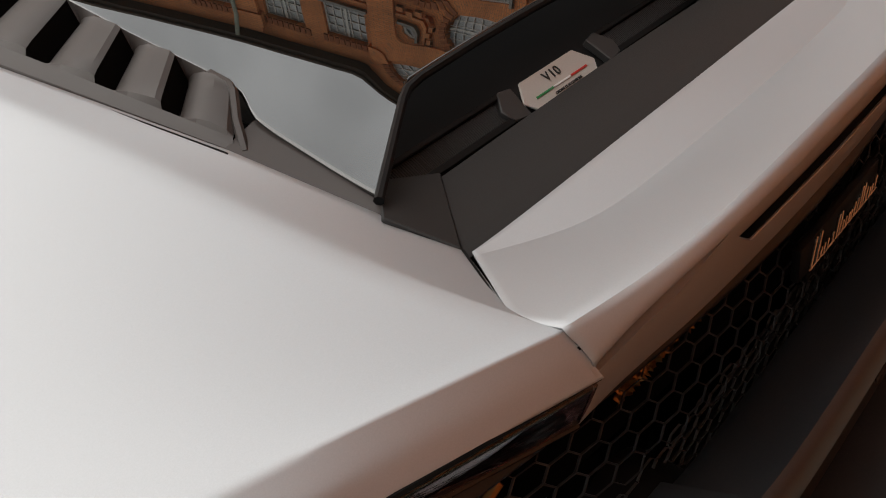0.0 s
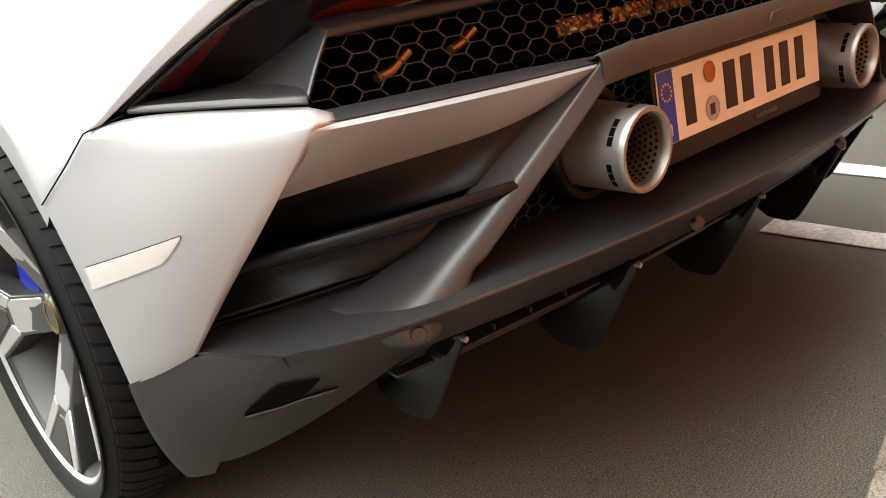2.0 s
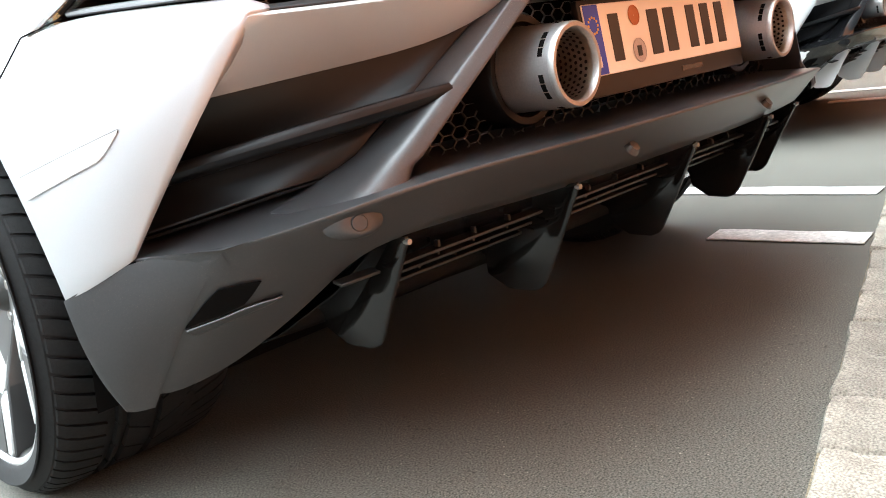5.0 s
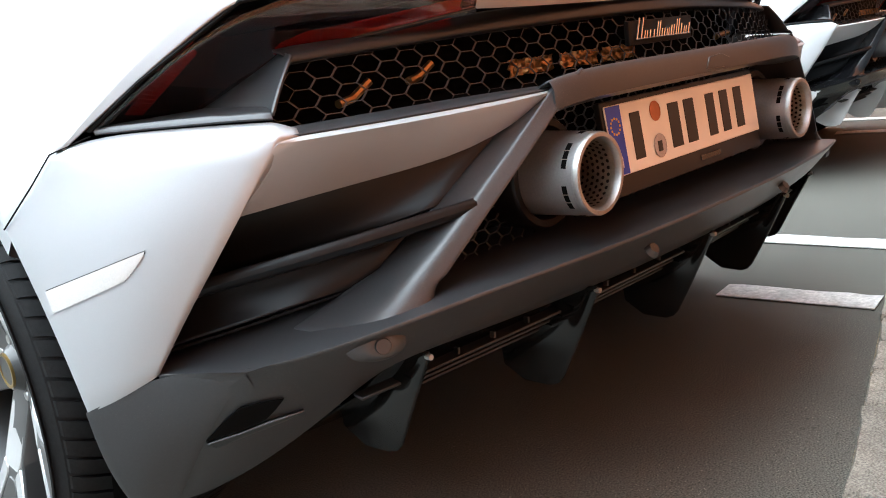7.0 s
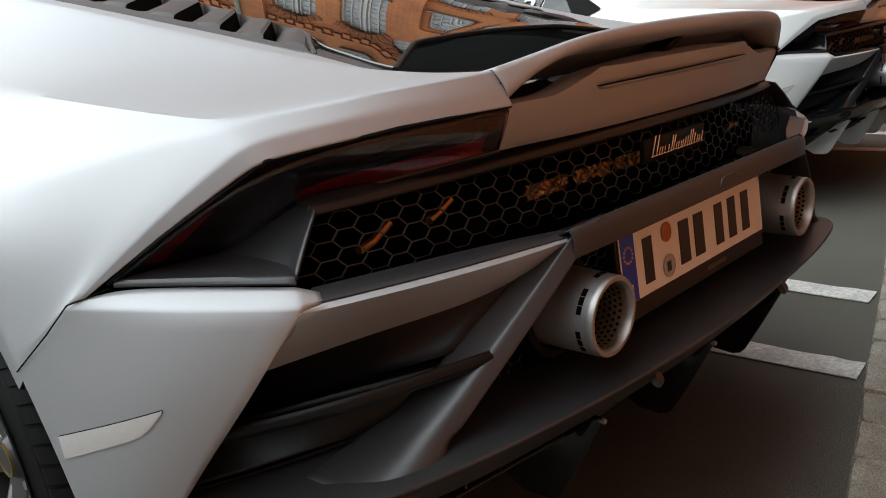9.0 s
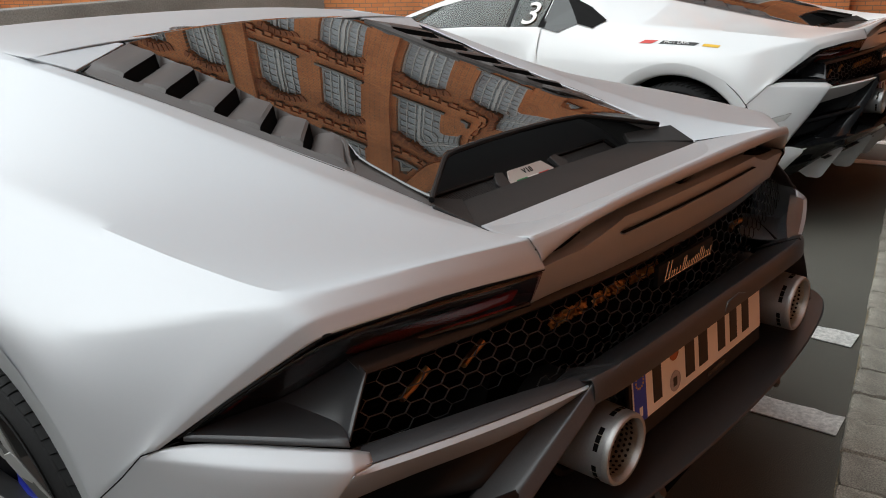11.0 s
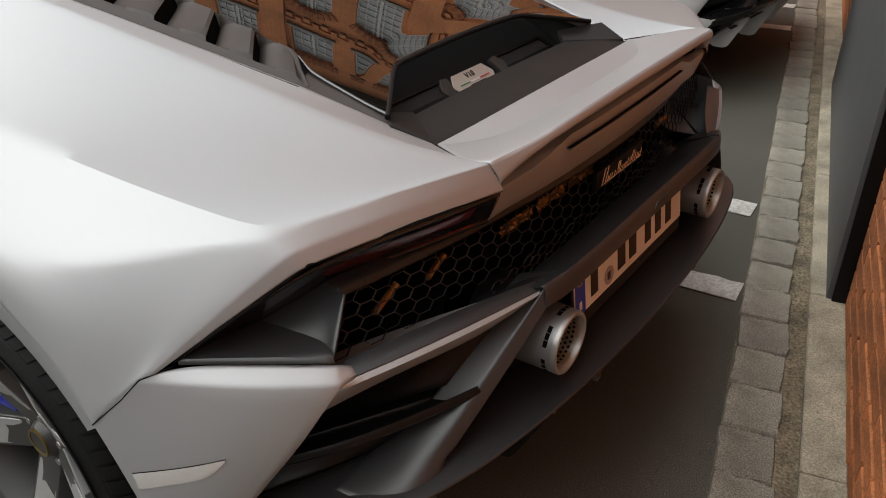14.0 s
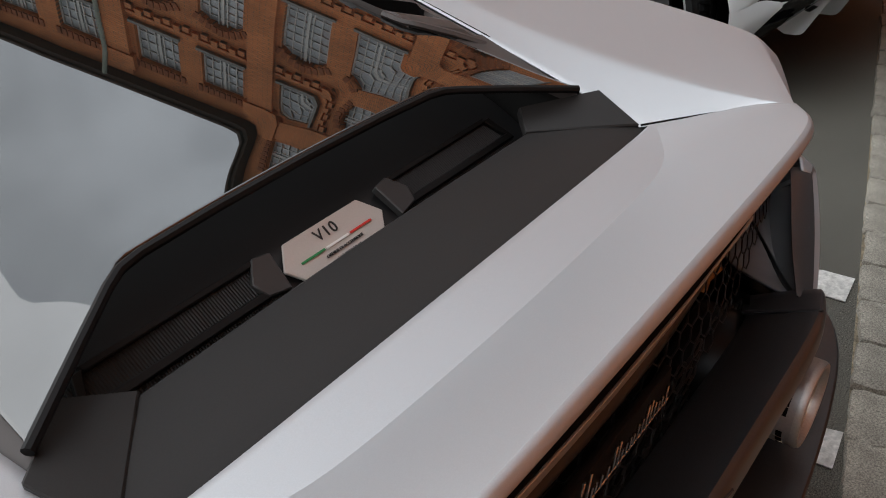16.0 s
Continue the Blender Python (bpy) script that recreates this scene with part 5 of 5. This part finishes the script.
def exhaust(car, s):
    e = part("exhaust_tip", lathe([(.0600, .006), (.0600, 0), (.0580, -.0035), (.0525, -.0035), (.0498, .002), (.0495, .012)], 56), STEEL, car, "brushed steel exhaust tip with a perforated sleeve",
             m=Matrix.Translation((.362 * s, .045, .587)))
    part("outer_pipe", lathe([(.0600, .006), (.0606, .03), (.0620, .08), (.0640, .150)], 56), PIPE, e, "satin grey outer pipe")
    part("shroud_ring", lathe([(.0655, .098), (.070, .090), (.080, .090), (.084, .096), (.085, .17)], 56), BLADE, e, "black ring round the pipe")
    part("sleeve", lathe([(.0495, .006), (.0475, .02), (.042, .09), (.040, .16), (.0005, .165)], 56), STEEL_IN, e)
    # near-black hexagons on the sleeve paint the dark of its holes
    bm = bmesh.new()
    for ring in range(9):
        v = .016 + ring * .0085
        r = .0478 - (v - .02) * .075 - .0006
        for k in range(30):
            a = 2 * math.pi * (k + (ring % 2) / 2) / 30
            t = Vector((-math.sin(a), 0, math.cos(a)))
            c = Vector((r * math.cos(a), v, r * math.sin(a)))
            w = Vector((0, 1, 0))
            bm.faces.new([bm.verts.new(c + .0029 * (math.cos(q * math.pi / 3) * t + math.sin(q * math.pi / 3) * w)) for q in range(6)])
    tagged(part("perforation", bm, VOID, e, smooth=0), kind="stuff")
    # black strips on the pipe paint slot openings, each crossed by thin bars
    for k in range(6):
        a = radians(25 + 60 * k)
        angs = [a + (j - 4.5) * .072 for j in range(10)]
        arc = [[(r * math.cos(q), y, r * math.sin(q)) for q in angs] for r, y in ((.0590, .0150), (.0608, .0155), (.0610, .0230), (.0590, .0235))]
        sl = part("slot", sheet(arc, 1), VOID, e, smooth=40)
        for j in range(2):
            bm = bmesh.new()
            add_box(bm, .0606, .0195, 0, .0016, .0112, .0010, Matrix.Rotation(-(a + (j - .5) * .22), 4, "Y"))
            part("slot_bar", bm, STEEL_IN, sl, smooth=0)


def plate(car, s=1):
    m = Matrix.Translation((0, .094, .614)) @ Matrix.Rotation(radians(90 - 7), 4, "X")
    holder = part("plate_holder", box_bm(0, -.012, -.006, .532, .150, .012, .004), PLATE_K, car, "black number plate holder", m=m)
    p = part("number_plate", box_bm(0, 0, .002, .520, .110, .003, .0014, 1), PLATE_W, car, "white number plate with a blue band", smooth=0, m=m)
    part("blue_band", box_bm(-.2385, 0, .0036, .040, .107, .001), PLATE_B, p, smooth=0)
    for k in range(12):
        a = math.pi / 6 * k
        part("star", box_bm(-.2385 + .0125 * math.cos(a), .022 + .0125 * math.sin(a), .0043, .0035, .0035, .0006), YELLOW, p, smooth=0)
    part("band_bar", box_bm(-.2385, -.034, .0043, .010, .017, .0006), WHITE_P, p, smooth=0)
    for x, w in ((-.180, .030), (-.058, .036), (-.004, .036), (.074, .032), (.128, .032), (.185, .032)):
        c = part("character_bar", box_bm(x, 0, .0040, w, .075, .0016, .0008, 1), PLATE_K, p, smooth=0)
    part("sticker", lathe([(.0005, 0), (.0165, 0), (.0165, .001)], 24), SEAL_O, p, m=Matrix.Translation((-.118, .031, .0046)) @ Matrix.Rotation(radians(90), 4, "X"))
    part("seal", lathe([(.0005, 0), (.0195, 0), (.0195, .001)], 24), SEAL_G, p, m=Matrix.Translation((-.118, -.026, .0046)) @ Matrix.Rotation(radians(90), 4, "X"))
    part("seal_mark", box_bm(-.118, -.027, .0050, .013, .017, .0006), PLATE_K, p, smooth=0)
    part("dealer_bar", box_bm(.055, -.070, .0008, .075, .009, .0012), LAMP_GREY, holder, smooth=0)
    # beam over the plate
    xs = (-.42, -.362, -.2, 0, .2, .362, .42)
    def bar(y, z):
        return [(x, y + (.020 if abs(x) > .4 else 0), z - (.010 if abs(x) > .4 else 0)) for x in xs]
    ob = part("plate_beam", sheet([bar(.14, .690), bar(.085, .722), bar(.056, .735), bar(.047, .727), bar(.046, .694), bar(.072, .684), bar(.13, .682)], 1, crease_rows=(2, 4), amount=.6, flip=True), GREY, car, "dark grey beam above the number plate", smooth=60)
    soften(ob, 2, .004)
    latch = [(-.026, .0450, .700), (-.014, .0450, .719), (.030, .0450, .722), (.064, .0450, .712), (.040, .0450, .698)]
    part("tail_latch", slab(latch, (0, .006, 0), .001, 1), GREY, car, "small five-sided latch cover")
    # maker's badge: plain slanted strokes on a dark tile
    tile = part("badge_tile", box_bm(0, .143, .772, .215, .010, .040, .003), BLACK, car, "dark tile with a row of chrome strokes")
    xx = -.093
    for w, hi in ((.020, .034), (.012, .013), (.020, .013), (.012, .026), (.013, .013), (.010, .013), (.013, .017), (.012, .026), (.007, .018), (.012, .013), (.007, .018)):
        bm = bmesh.new()
        for f in ((0.15, .8) if w > .008 else (.4,)):
            x0 = xx + w * f
            rod([(x0, .1345, .761), (x0 + hi * .35, .1345, .761 + hi)], .0017, 6, bm)
        rod([(xx, .1345, .7615), (xx + w + .003, .1345, .7615)], .0014, 6, bm)
        part("badge_stroke", bm, CHROME, tile)
        xx += w + .0045


def body(car):
    """Roof, doors and nose: the large shell in front of the rear fenders."""
    def full(half):
        return [(-w, y, z) for w, y, z in half] + [(w, y, z) for w, y, z in half[::-1]]
    roof = [full([(.60, 1.42, 1.130), (.50, 1.43, 1.145), (.25, 1.44, 1.152), (.01, 1.44, 1.153)]),
            full([(.62, 1.75, 1.145), (.52, 1.75, 1.160), (.25, 1.75, 1.167), (.01, 1.75, 1.168)]),
            full([(.62, 2.10, 1.140), (.52, 2.10, 1.158), (.25, 2.10, 1.167), (.01, 2.10, 1.168)]),
            full([(.64, 2.35, 1.110), (.54, 2.38, 1.130), (.25, 2.40, 1.142), (.01, 2.40, 1.143)])]
    soften(part("roof", sheet(roof, 1), SILVER, car, "satin silver roof", smooth=60), 2, .005)
    for s in (-1, 1):
        part("roof_corner", slab(side([(.551, 1.325, 1.1045), (.604, 1.43, 1.1320), (.40, 1.445, 1.1450), (.385, 1.415, 1.1415), (.47, 1.365, 1.1235)], s), (0, 0, -.006), .001, 1), SILVER, car)
    part("roof_ring", lathe([(.030, 0), (.034, .0012), (.038, 0)], 32), GREY, car, m=Matrix.Translation((-.17, 1.50, 1.1575)) @ Matrix.Rotation(radians(90), 4, "X"))
    part("roof_mark", box_bm(-.17, 1.50, 1.1568, .028, .022, .003), GREY, car)
    for k in range(5):
        part("roof_lettering", box_bm(-.09 + .034 * k, 1.495, 1.1572, .024, .020, .003), LAMP_GREY, car)
    ws = [full([(.64, 2.35, 1.108), (.54, 2.39, 1.128), (.25, 2.41, 1.140), (.01, 2.41, 1.141)]),
          full([(.72, 2.80, .96), (.60, 2.88, .965), (.25, 2.95, .97), (.01, 2.95, .97)]),
          full([(.80, 3.20, .80), (.64, 3.30, .80), (.25, 3.38, .80), (.01, 3.38, .80)])]
    soften(part("windscreen", sheet(ws, 1), WINDOW, car, smooth=60), 2, .004)
    nose = [full([(.80, 3.20, .798), (.64, 3.30, .798), (.25, 3.38, .798), (.01, 3.38, .798)]),
            full([(.90, 3.50, .78), (.66, 3.60, .74), (.25, 3.66, .72), (.01, 3.66, .72)]),
            full([(.92, 3.95, .68), (.68, 4.10, .62), (.25, 4.18, .60), (.01, 4.18, .60)]),
            full([(.86, 4.25, .50), (.66, 4.42, .47), (.25, 4.48, .45), (.01, 4.48, .45)]),
            full([(.84, 4.28, .20), (.66, 4.42, .16), (.25, 4.50, .14), (.01, 4.50, .14)])]
    soften(part("bonnet", sheet(nose, 1), SILVER, car, "satin silver bonnet and nose", smooth=60), 2, .005)
    part("underbody", box_bm(0, 2.45, .17, 1.5, 3.6, .08, .02), VOID, car, smooth=0)
    for s in (-1, 1):
        rail = [[(.612, 1.715, 1.146), (.62, 1.80, 1.144), (.62, 2.10, 1.139), (.64, 2.35, 1.109), (.72, 2.80, .957), (.80, 3.20, .797)],
                [(.66, 1.715, 1.088), (.655, 1.80, 1.095), (.65, 2.10, 1.095), (.67, 2.35, 1.070), (.745, 2.80, .935), (.81, 3.20, .793)]]
        soften(part("roof_rail", sheet(rail, s), SILVER, car, smooth=60), 1, .004)
        low = [(.838, 1.715, .925), (.835, 1.80, .922), (.84, 2.10, .915), (.85, 2.35, .905), (.87, 2.80, .86), (.89, 3.20, .788)]
        rows = [rail[1], low]
        soften(part("side_window", sheet(rows, s), WINDOW, car, "dark side window", smooth=60), 1, .004)
        part("window_post", slab(side([(.652, 1.99, 1.097), (.652, 1.965, 1.097), (.839, 1.93, .920), (.839, 1.955, .920)], s), (.008 * s, 0, 0), .002, 1), BLACK, car)
        rows = [low + [(.90, 3.5, .78)],
                [(.862, 1.715, .90), (.862, 1.80, .87), (.866, 2.10, .86), (.872, 2.35, .85), (.89, 2.80, .80), (.92, 3.20, .76), (.93, 3.5, .75)],
                [(.905, 1.71, .80), (.90, 1.80, .66), (.89, 2.10, .60), (.90, 2.35, .60), (.92, 2.80, .62), (.95, 3.14, .66), (.96, 3.5, .715)],
                [(.945, 1.67, .40), (.93, 1.80, .36), (.92, 2.10, .33), (.92, 2.35, .33), (.94, 2.80, .36), (.95, 3.08, .42), (.955, 3.1, .42)],
                [(.955, 1.32, .18), (.94, 1.75, .17), (.93, 2.10, .17), (.93, 2.35, .17), (.93, 2.80, .17), (.94, 3.10, .18), (.94, 3.1, .19)]]
        soften(part("door_side", sheet(rows, s, crease_rows=(2,), amount=.3), SILVER, car, "satin silver door and sill", smooth=60), 2, .005)
        rows = [[(.90, 3.5, .78), (.92, 3.95, .68), (.86, 4.25, .50)], [(.955, 3.5, .715), (.945, 3.88, .60), (.87, 4.24, .45)], [(.95, 3.86, .42), (.94, 3.90, .40), (.86, 4.25, .20)]]
        soften(part("front_fender", sheet(rows, s), SILVER, car, smooth=60), 2, .005)
        wheel(car, .960 * s, 3.48, .335, .335, .245, .270, s)
        wheel(car, .992 * s, .857, .349, .350, .305, .284, s)


def quarter_window(car, s, fender_ob):
    """Dark corner glass and black trim that lie on the rear flank."""
    tree = BVHTree.FromObject(fender_ob, bpy.context.evaluated_depsgraph_get())

    def on(w, y, z, lift=.005):
        d = Vector((-.69 * s, 0, -.72))
        got = tree.ray_cast(Vector((w * s, y, z)) - d * .3, d)
        return (got[0] if got[0] else Vector((w * s, y, z))) - d * lift
    glass = [on(.665, 1.715, 1.085), on(.69, 1.62, 1.065), on(.75, 1.55, 1.01), on(.825, 1.48, .957), on(.862, 1.60, .908), on(.84, 1.715, .925)]
    part("quarter_glass", slab(glass, (.006 * s, 0, -.006), .001, 1), WINDOW_DARK, car, "dark quarter window", smooth=0)
    post = [(.656 + .004, 1.695, 1.094), (.656 + .004, 1.738, 1.094), (.846, 1.738, .926), (.846, 1.695, .926)]
    part("pillar_trim", slab(side([(w + .003, y, z + .003) for w, y, z in post], s), (-.004 * s, 0, -.004), .001, 1), SEAM, car)
    trim = [on(.672, 1.64, 1.078, .007), on(.74, 1.46, 1.03, .007), on(.815, 1.33, .972, .007), on(.852, 1.39, .935, .007), on(.832, 1.49, .952, .007), on(.755, 1.56, 1.008, .007), on(.695, 1.625, 1.062, .007)]
    part("quarter_trim", slab(trim, (.006 * s, 0, -.006), .001, 1), SEAM, car, smooth=0)


def sports_car(label):
    car = thing("sports_car", label, "car", group="parked sports cars")
    body(car)
    for s in (-1, 1):
        quarter_window(car, s, fender(car, s))
        bumper(car, s)
        strut(car, s)
        tail_light(car, s)
        louvres(car, s)
        exhaust(car, s)
    diffuser(car)
    grilles(car)
    spoiler(car)
    engine_cover(car)
    plate(car)
    return car


car = sports_car("low satin silver sports car with a black honeycomb tail grille")

# ---------------------------------------------------------------- the second car
white_car = copy_thing(car, pose(3.44, 0.61, -0.01, 0, 0, 3.75))
tagged(white_car, "low gloss white sports car parked in the next bay", "car", group="parked sports cars")
for o in white_car.children_recursive:
    if o.type == "MESH":
        kind = o.name.split(".")[0]
        for sl in o.material_slots:
            if kind in ("roof", "roof_ring", "roof_mark", "roof_lettering"):
                sl.link = "OBJECT"
                sl.material = GLOSS
            elif sl.material == SILVER or kind in ("bumper_skirt", "diffuser_fin"):
                sl.link = "OBJECT"
                sl.material = WHITE
            elif sl.material == GREY:
                sl.link = "OBJECT"
                sl.material = GLOSS

# stickers on its flank follow the fender's curve
tree = BVHTree.FromObject([o for o in car.children if o.name.split(".")[0] == "rear_fender"][0], bpy.context.evaluated_depsgraph_get())


def flank(y, z):
    hit = tree.ray_cast(Vector((-1.3, y, z + .4)), Vector((.6, 0, -.6)).normalized())
    return (hit[0] + hit[1] * .002) if hit[0] else Vector((-.93, y, z))


def sticker(name, mat, y0, y1, z0, z1, slant, parent=white_car, lift=0.0):
    bm = bmesh.new()
    cols = []
    for i in range(9):
        f = i / 8
        lo, hi = flank(y0 + (y1 - y0) * f, z0), flank(y0 + (y1 - y0) * f - slant, z1)
        up = Vector((-.7, 0, .7)) * lift
        cols.append([bm.verts.new(lo + up), bm.verts.new(hi + up)])
    for p, q in zip(cols, cols[1:]):
        bm.faces.new((p[0], q[0], q[1], p[1]))
    ob = part(name, bm, mat, parent, smooth=0)
    soften(ob, 0, .0008)
    return ob


sticker("red_sticker", RED, 1.092, 1.02, .852, .882, .03)
black = sticker("black_sticker", PLATE_K, .984, .80, .852, .882, .02)
mid_p, ahead, above = flank(.892, .867), flank(.86, .867) - flank(.925, .867), flank(.892, .878) - flank(.892, .856)
ahead.normalize()
facing = ahead.cross(above).normalized()
above = facing.cross(ahead)
lettering = Matrix((ahead, above, facing)).transposed().to_4x4()
lettering.translation = mid_p + facing * .0035
text_part("HOT LAPS", .027, WHITE_P, lettering, black, depth=.0004, spacing=1.05)
sticker("yellow_sticker", YELLOW, .764, .685, .854, .879, .006)
# number on the side window
text_part("3", .23, WHITE_P, Matrix(((0, .72, -.69, -.782), (-1, 0, 0, 1.82), (0, .69, .72, .989), (0, 0, 0, 1))), white_car, name="window_number", depth=.001)
# ---------------------------------------------------------------- setts of the gutter, bricks of the wall
setts = []
for k in range(6):
    r = random.Random(k + 20)
    hx, hy = .0845 + .0015 * (k % 3), .070 + .002 * (k % 2)
    ring = []
    for sx, sy, ex, ey in ((-1, -1, 1, -1), (1, -1, 1, 1), (1, 1, -1, 1), (-1, 1, -1, -1)):
        for i in range(5):
            f = i / 5
            x, y = hx * (sx + (ex - sx) * f), hy * (sy + (ey - sy) * f)
            if i == 0:
                x, y = x * .975, y * .97
            ring.append((x + r.uniform(-.004, .003) * (abs(x) > hx * .9), y + r.uniform(-.004, .003) * (abs(y) > hy * .9)))
    bm = bmesh.new()
    low = [bm.verts.new((x * 1.01, y * 1.01, -.035)) for x, y in ring]
    mid = [bm.verts.new((x, y, .025 + r.uniform(-.003, .003))) for x, y in ring]
    top = [bm.verts.new((x * .955, y * .945, .033 + r.uniform(-.002, .002))) for x, y in ring]
    n = len(ring)
    for u, v in ((low, mid), (mid, top)):
        for i in range(n):
            bm.faces.new((u[i], u[(i + 1) % n], v[(i + 1) % n], v[i]))
    c = bm.verts.new((0, 0, .036))
    for i in range(n):
        bm.faces.new((top[i], top[(i + 1) % n], c))
    bmesh.ops.recalc_face_normals(bm, faces=bm.faces[:])
    me = bpy.data.meshes.new("sett")
    bm.to_mesh(me)
    bm.free()
    me.materials.append(SETT)
    me.shade_smooth()
    me.set_sharp_from_angle(angle=radians(40))
    setts.append(me)
rnd = random.Random(11)
x = -3.0
while x < 16.0:
    ob = new("sett", setts[rnd.randrange(6)])
    ob.parent = bed
    ob.matrix_basis = pose(x, -0.072 + rnd.uniform(-.004, .004), -0.019 + rnd.uniform(-.003, .003), rnd.uniform(-1, 1), rnd.uniform(-1, 1), rnd.uniform(-2, 2))
    x += 0.177 + rnd.uniform(-.008, .01)

bb = box_bm(0, 0, 0, 0.238, 0.02, 0.064, 0.004, 1)
me = bpy.data.meshes.new("brick")
bb.to_mesh(me)
bb.free()
me.materials.append(BRICK)
for row in range(14):
    for col in range(15):
        bx = -1.9 + col * 0.25 + (0.125 if row % 2 else 0)
        if not -1.77 < bx < 0.84:
            continue
        ob = new("brick", me)
        ob.parent = wall_near
        ob.matrix_basis = pose(bx, WALL_Y - 0.006 + rnd.uniform(-.002, .002), 0.04 + row * 0.075, 0, rnd.uniform(-.4, .4), rnd.uniform(-.4, .4))
bm = bmesh.new()
for row in range(94):
    for col in range(0, 80):
        bx = col * 0.25 + (0.125 if row % 2 else 0) - 1.9
        if bx < -1.77 or (row < 14 and bx < 0.84):
            continue
        vs = [bm.verts.new((bx + a * .119, WALL_Y + .004, .04 + row * .075 + c * .032)) for a, c in ((-1, -1), (1, -1), (1, 1), (-1, 1))]
        bv = [bm.verts.new(v.co + Vector((math.copysign(.003, v.co.x - bx), -.012, math.copysign(.003, v.co.z - (.04 + row * .075))))) for v in vs]
        bm.faces.new(vs)
        for k in range(4):
            bm.faces.new((vs[k], bv[k], bv[(k + 1) % 4], vs[(k + 1) % 4]))
rest = finish("brickwork", bm, BRICK, wall_near, smooth=0)
tagged(rest, kind="stuff")
